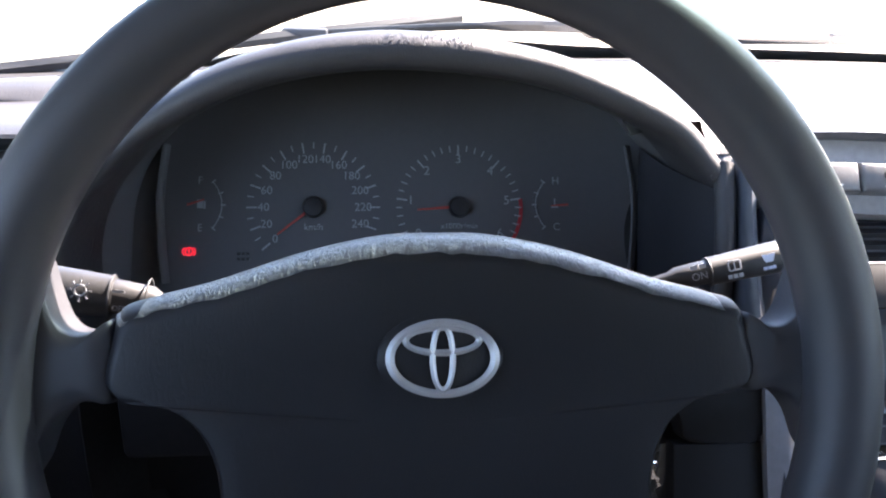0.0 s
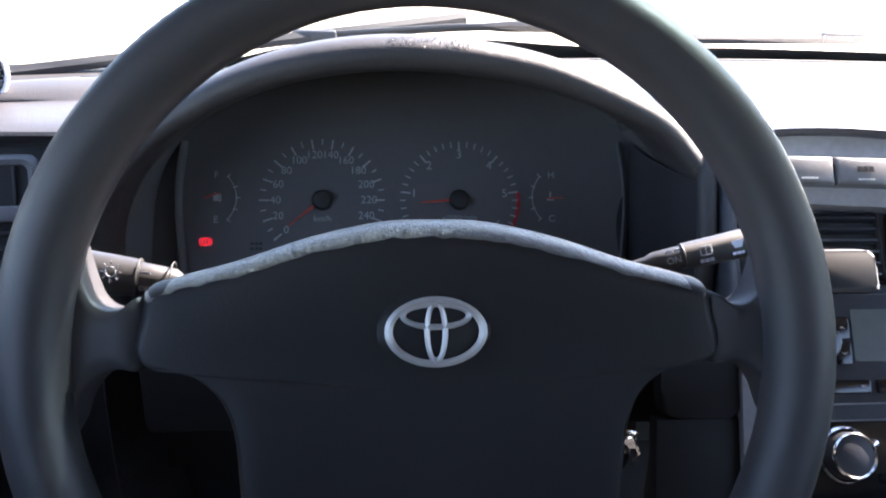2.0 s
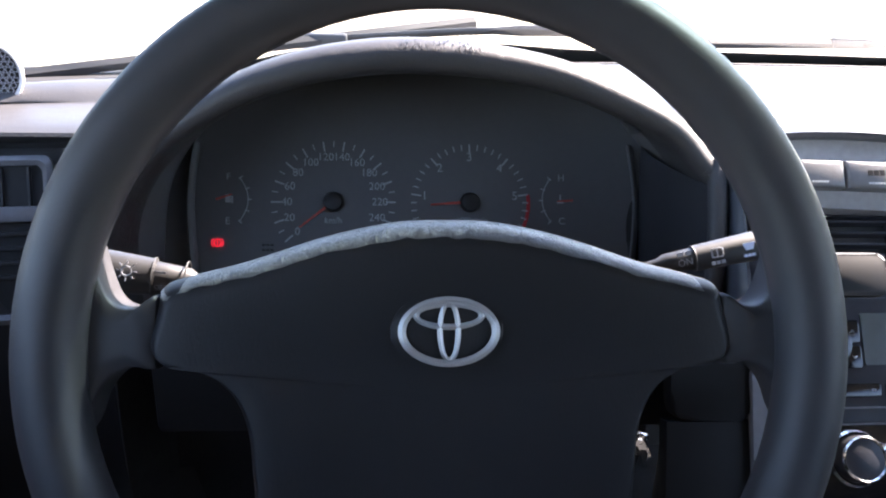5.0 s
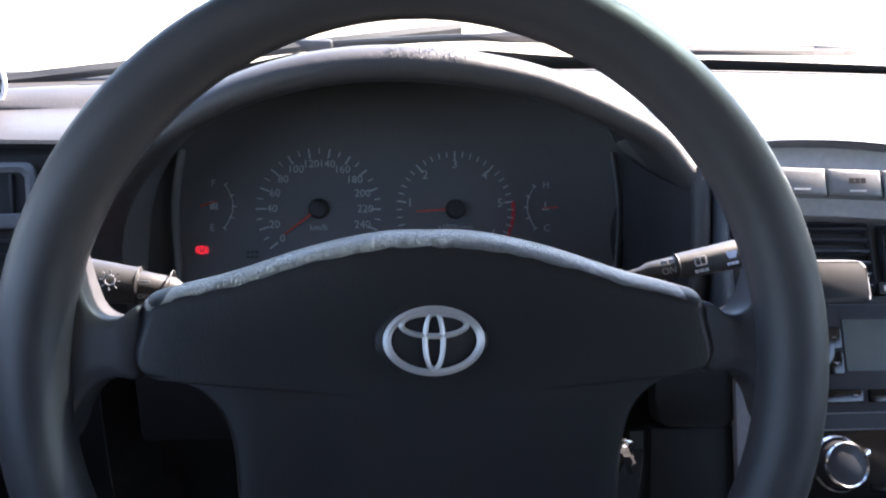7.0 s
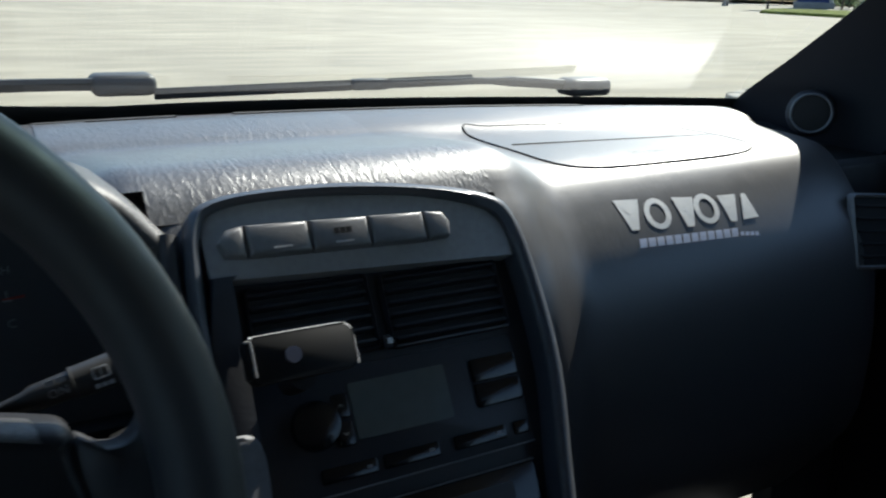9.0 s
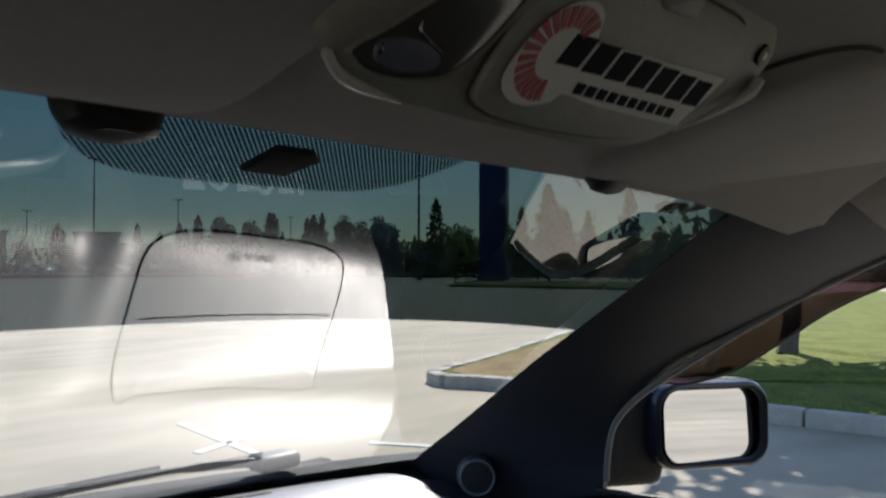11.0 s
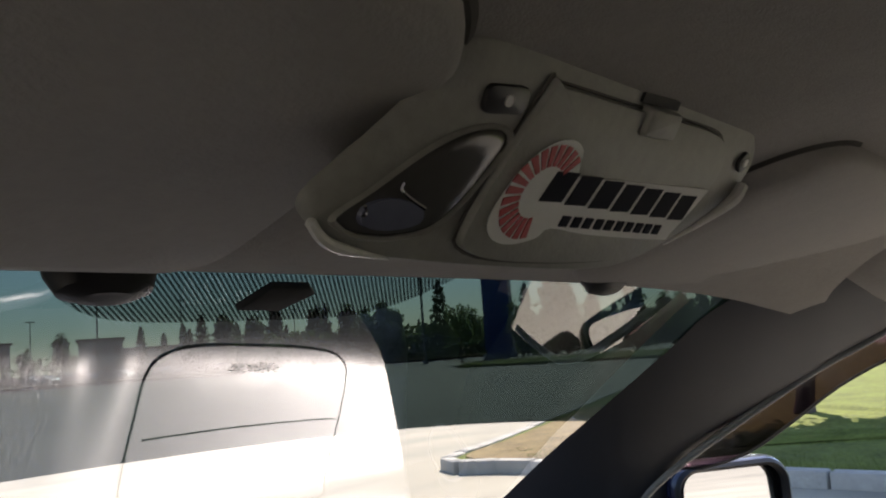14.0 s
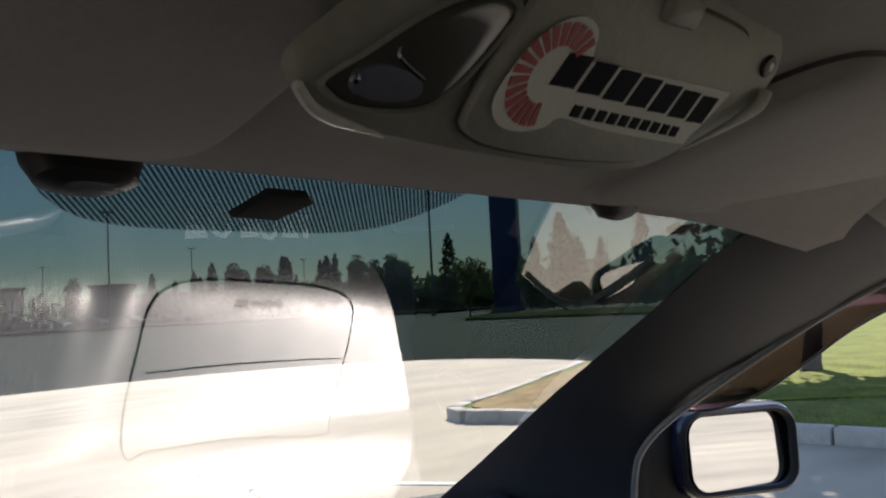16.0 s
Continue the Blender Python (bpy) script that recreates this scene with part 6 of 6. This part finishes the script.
for k in range(46):                                   # the wood further off, all round
    bear = rnd.uniform(-170, 15) if k < 26 else rnd.uniform(15, 160)
    src = rnd.choice((b_small, b_tall, c_tall, c_slim, c_tall))
    c = copy_thing(src, Matrix.Translation(at_bearing(bear, rnd.uniform(165, 210) if 10 < bear < 70 else rnd.uniform(60, 120), 0.0)) @ Matrix.Rotation(rnd.uniform(0, 6.3), 4, "Z"))
    s = rnd.uniform(0.55, 0.95)
    c.scale = (s, s, s)
    tagged(c, group="far trees")
for src, bear in ((b_small, 2), (b_tall, -6), (c_tall, 8), (c_slim, 72)):
    src.matrix_world = Matrix.Translation(at_bearing(bear, 150)) @ Matrix.Diagonal((0.7, 0.7, 0.7, 1))

# undergrowth as a low ragged belt of leaves in front of the wood
bm = BM()
leaves(bm, 9000, lambda: at_bearing(rnd.uniform(34, 75), rnd.uniform(112, 122), min(4.6, abs(rnd.gauss(0, 2.4)))), 0.6, rnd)
leaves(bm, 2200, lambda: at_bearing(rnd.uniform(-30, 37), rnd.uniform(160, 170), min(4.4, abs(rnd.gauss(0, 2.2)))), 0.8, rnd)
tagged(part("undergrowth", bm, LEAF), "ragged belt of bushes along the wood", "bushes", kind="stuff")
bm = BM()
leaves(bm, 22000, lambda: at_bearing(rnd.uniform(75, 330), rnd.uniform(72, 92), min(3.4, abs(rnd.gauss(0, 1.5)))), 0.4, rnd)
tagged(part("rear_undergrowth", bm, CONIFER), "dark ragged bushes beyond the verge behind the car", "bushes", kind="stuff")

# grass blades on the verge's corner
bm = BM()
for _ in range(12000):
    x, y = 7.08 + 4.5 * rnd.random() ** 2, rnd.uniform(-1.0, 5.4)
    if y > 4.9 and x < 7.3:
        continue
    h = rnd.uniform(0.02, 0.06)
    a = rnd.uniform(0, math.tau)
    dx, dy = 0.003 * math.cos(a), 0.003 * math.sin(a)
    v = [bm.verts.new(p) for p in ((x - dx, y - dy, 0.11), (x + dx, y + dy, 0.11), (x + rnd.uniform(-.04, .04), y + rnd.uniform(-.04, .04), 0.12 + h))]
    bm.faces.new(v)
tagged(part("grass_blades", bm, GRASS), "short grass blades on the verge", "grass", kind="stuff")


def lamp_post(bear, dist, h, r=0.09, arm=True):
    t = thing("lamp_post", "thin grey steel lamp post in the car park", "lamp post", Matrix.Translation(at_bearing(bear, dist)), group="lamp posts")
    part("pole", tube(BM(), [(0, 0, h * k / 4) for k in range(5)], [r * (1 - 0.1 * k) for k in range(5)], 10), POLE, t)
    part("foot", cyl(BM(), r * 2, r * 1.6, 0.4, pose(0, 0, 0.2), 12), POLE, t)
    if arm:
        for s in (-1, 1):
            part("lamp_head", box(BM(), (0.7, 0.3, 0.14), (0.35 * s, 0, h), 0.04), POLE, t)


lamp_post(46.7, 73, 12, 0.13)
for b_, d_, h_ in ((21.8, 140, 9.6), (25.6, 90, 12), (30.7, 130, 11.2), (38, 150, 10), (6, 110, 10)):
    lamp_post(b_, d_, h_, 0.1)

tower = thing("sign_tower", "tall dark blue advertising tower with pale edge", "sign tower", Matrix.Translation(at_bearing(51.75, 80)) @ Matrix.Rotation(radians(-50), 4, "Z"))
part("blue_panel", box(BM(), (2.5, 1.2, 15), (0, 0, 7.5), 0.05), BLUE, tower)
part("pale_edge", box(BM(), (0.3, 1.25, 14.6), (1.42, 0, 7.4), 0.03), PLASTER, tower)
part("plinth", box(BM(), (3.2, 1.8, 0.5), (0.1, 0, 0.25), 0.05), GREYWALL, tower)


def building(bear0, bear1, dist, h, wall, label, rows_, cols, roof_h=0.4):
    a, b_ = at_bearing(bear0, dist), at_bearing(bear1, dist)
    d = b_ - a
    w = d.length
    t = thing("building", label, "building", basis(a, d, Vector((-d.y, d.x, 0))))
    part("wall", box(BM(), (w, 12, h), (w / 2, 6, h / 2), 0.03), wall, t)
    part("roof", box(BM(), (w + 0.8, 12.8, roof_h), (w / 2, 6, h + roof_h / 2), 0.05), ROOFING, t)
    cw = w / cols
    for r in range(rows_):
        for c in range(cols):
            wn_ = part("window", box(BM(), (cw * 0.62, 0.12, h / rows_ * 0.42), (cw * (c + 0.5), -0.03, h / rows_ * (r + 0.55)), 0.02), GREYWALL if wall is PLASTER else PLASTER, t)
            part("pane", box(BM(), (cw * 0.54, 0.06, h / rows_ * 0.34), (cw * (c + 0.5), -0.08, h / rows_ * (r + 0.55))), DARKPANE, wn_)
    return t


bA = building(13.0, 20.7, 175, 7.6, GREYWALL, "long grey flat-roofed building behind birches", 2, 10)
part("roof_box", box(BM(), (4, 4, 1.6), (7, 5, 8.8), 0.05), GREYWALL, bA)
building(24.5, 27.1, 150, 6.6, PLASTER, "white two-storey building with a flat roof", 2, 4)
building(27.1, 33.6, 155, 4.9, PLASTER, "low white hall beside the two-storey building", 1, 9)
building(31.5, 33.8, 140, 3.6, GREYWALL, "low grey shed with a wide opening", 1, 3)


def parked_car(paint):
    t = thing("parked_car", "small parked car at the far edge of the car park", "car", group="parked cars")
    prof_ = [(-2.1, 0.35), (-2.15, 0.75), (-1.9, 0.95), (-1.1, 1.02), (-0.55, 1.42), (0.6, 1.45), (1.25, 1.0), (1.95, 0.88), (2.15, 0.6), (2.1, 0.35)]
    bm = BM()
    vs = [[bm.verts.new((x, s * (0.85 - (0.16 if z > 1.2 else 0.0)), z)) for x, z in prof_] for s in (-1, 1)]
    bm.faces.new(vs[0])
    bm.faces.new(vs[1][::-1])
    for i in range(len(prof_)):
        j = (i + 1) % len(prof_)
        bm.faces.new((vs[0][i], vs[1][i], vs[1][j], vs[0][j]))
    part("body", bm, paint, t)
    for s in (-1, 1):
        part("side_glass", prism(BM(), [(-0.95, 1.02), (-0.5, 1.36), (0.5, 1.38), (1.0, 1.02)], -0.02, 0.02), DARKPANE, t, m=Matrix.Translation((0, s * 0.79, 0)) @ Matrix.Rotation(radians(90), 4, "X"))
        for x in (-1.3, 1.3):
            w = part("wheel", cyl(BM(), 0.31, 0.31, 0.2, Matrix.Translation((x, s * 0.78, 0.31)) @ Matrix.Rotation(radians(90), 4, "X"), 18, 0.02), TYRE, t)
            part("rim", cyl(BM(), 0.19, 0.19, 0.22, Matrix.Translation((x, s * 0.79, 0.31)) @ Matrix.Rotation(radians(90), 4, "X"), 14), POLE, w)
    part("windscreen", box(BM(), (0.02, 1.3, 0.5), (0.93, 0, 1.22), rot=Euler((0, radians(-54), 0)).to_matrix()), DARKPANE, t)
    return t


cars = [parked_car(p) for p in CARPAINTS]
for k in range(15):
    m = Matrix.Translation(at_bearing(18.5 + 1.05 * k + rnd.uniform(-.2, .2), 128 + rnd.uniform(-3, 3), 0.12)) @ Matrix.Rotation(rnd.choice((0.3, 1.9, 3.4)) + rnd.uniform(-.1, .1), 4, "Z")
    if k < 4:
        cars[k].matrix_world = m
    else:
        copy_thing(cars[k % 4], m)
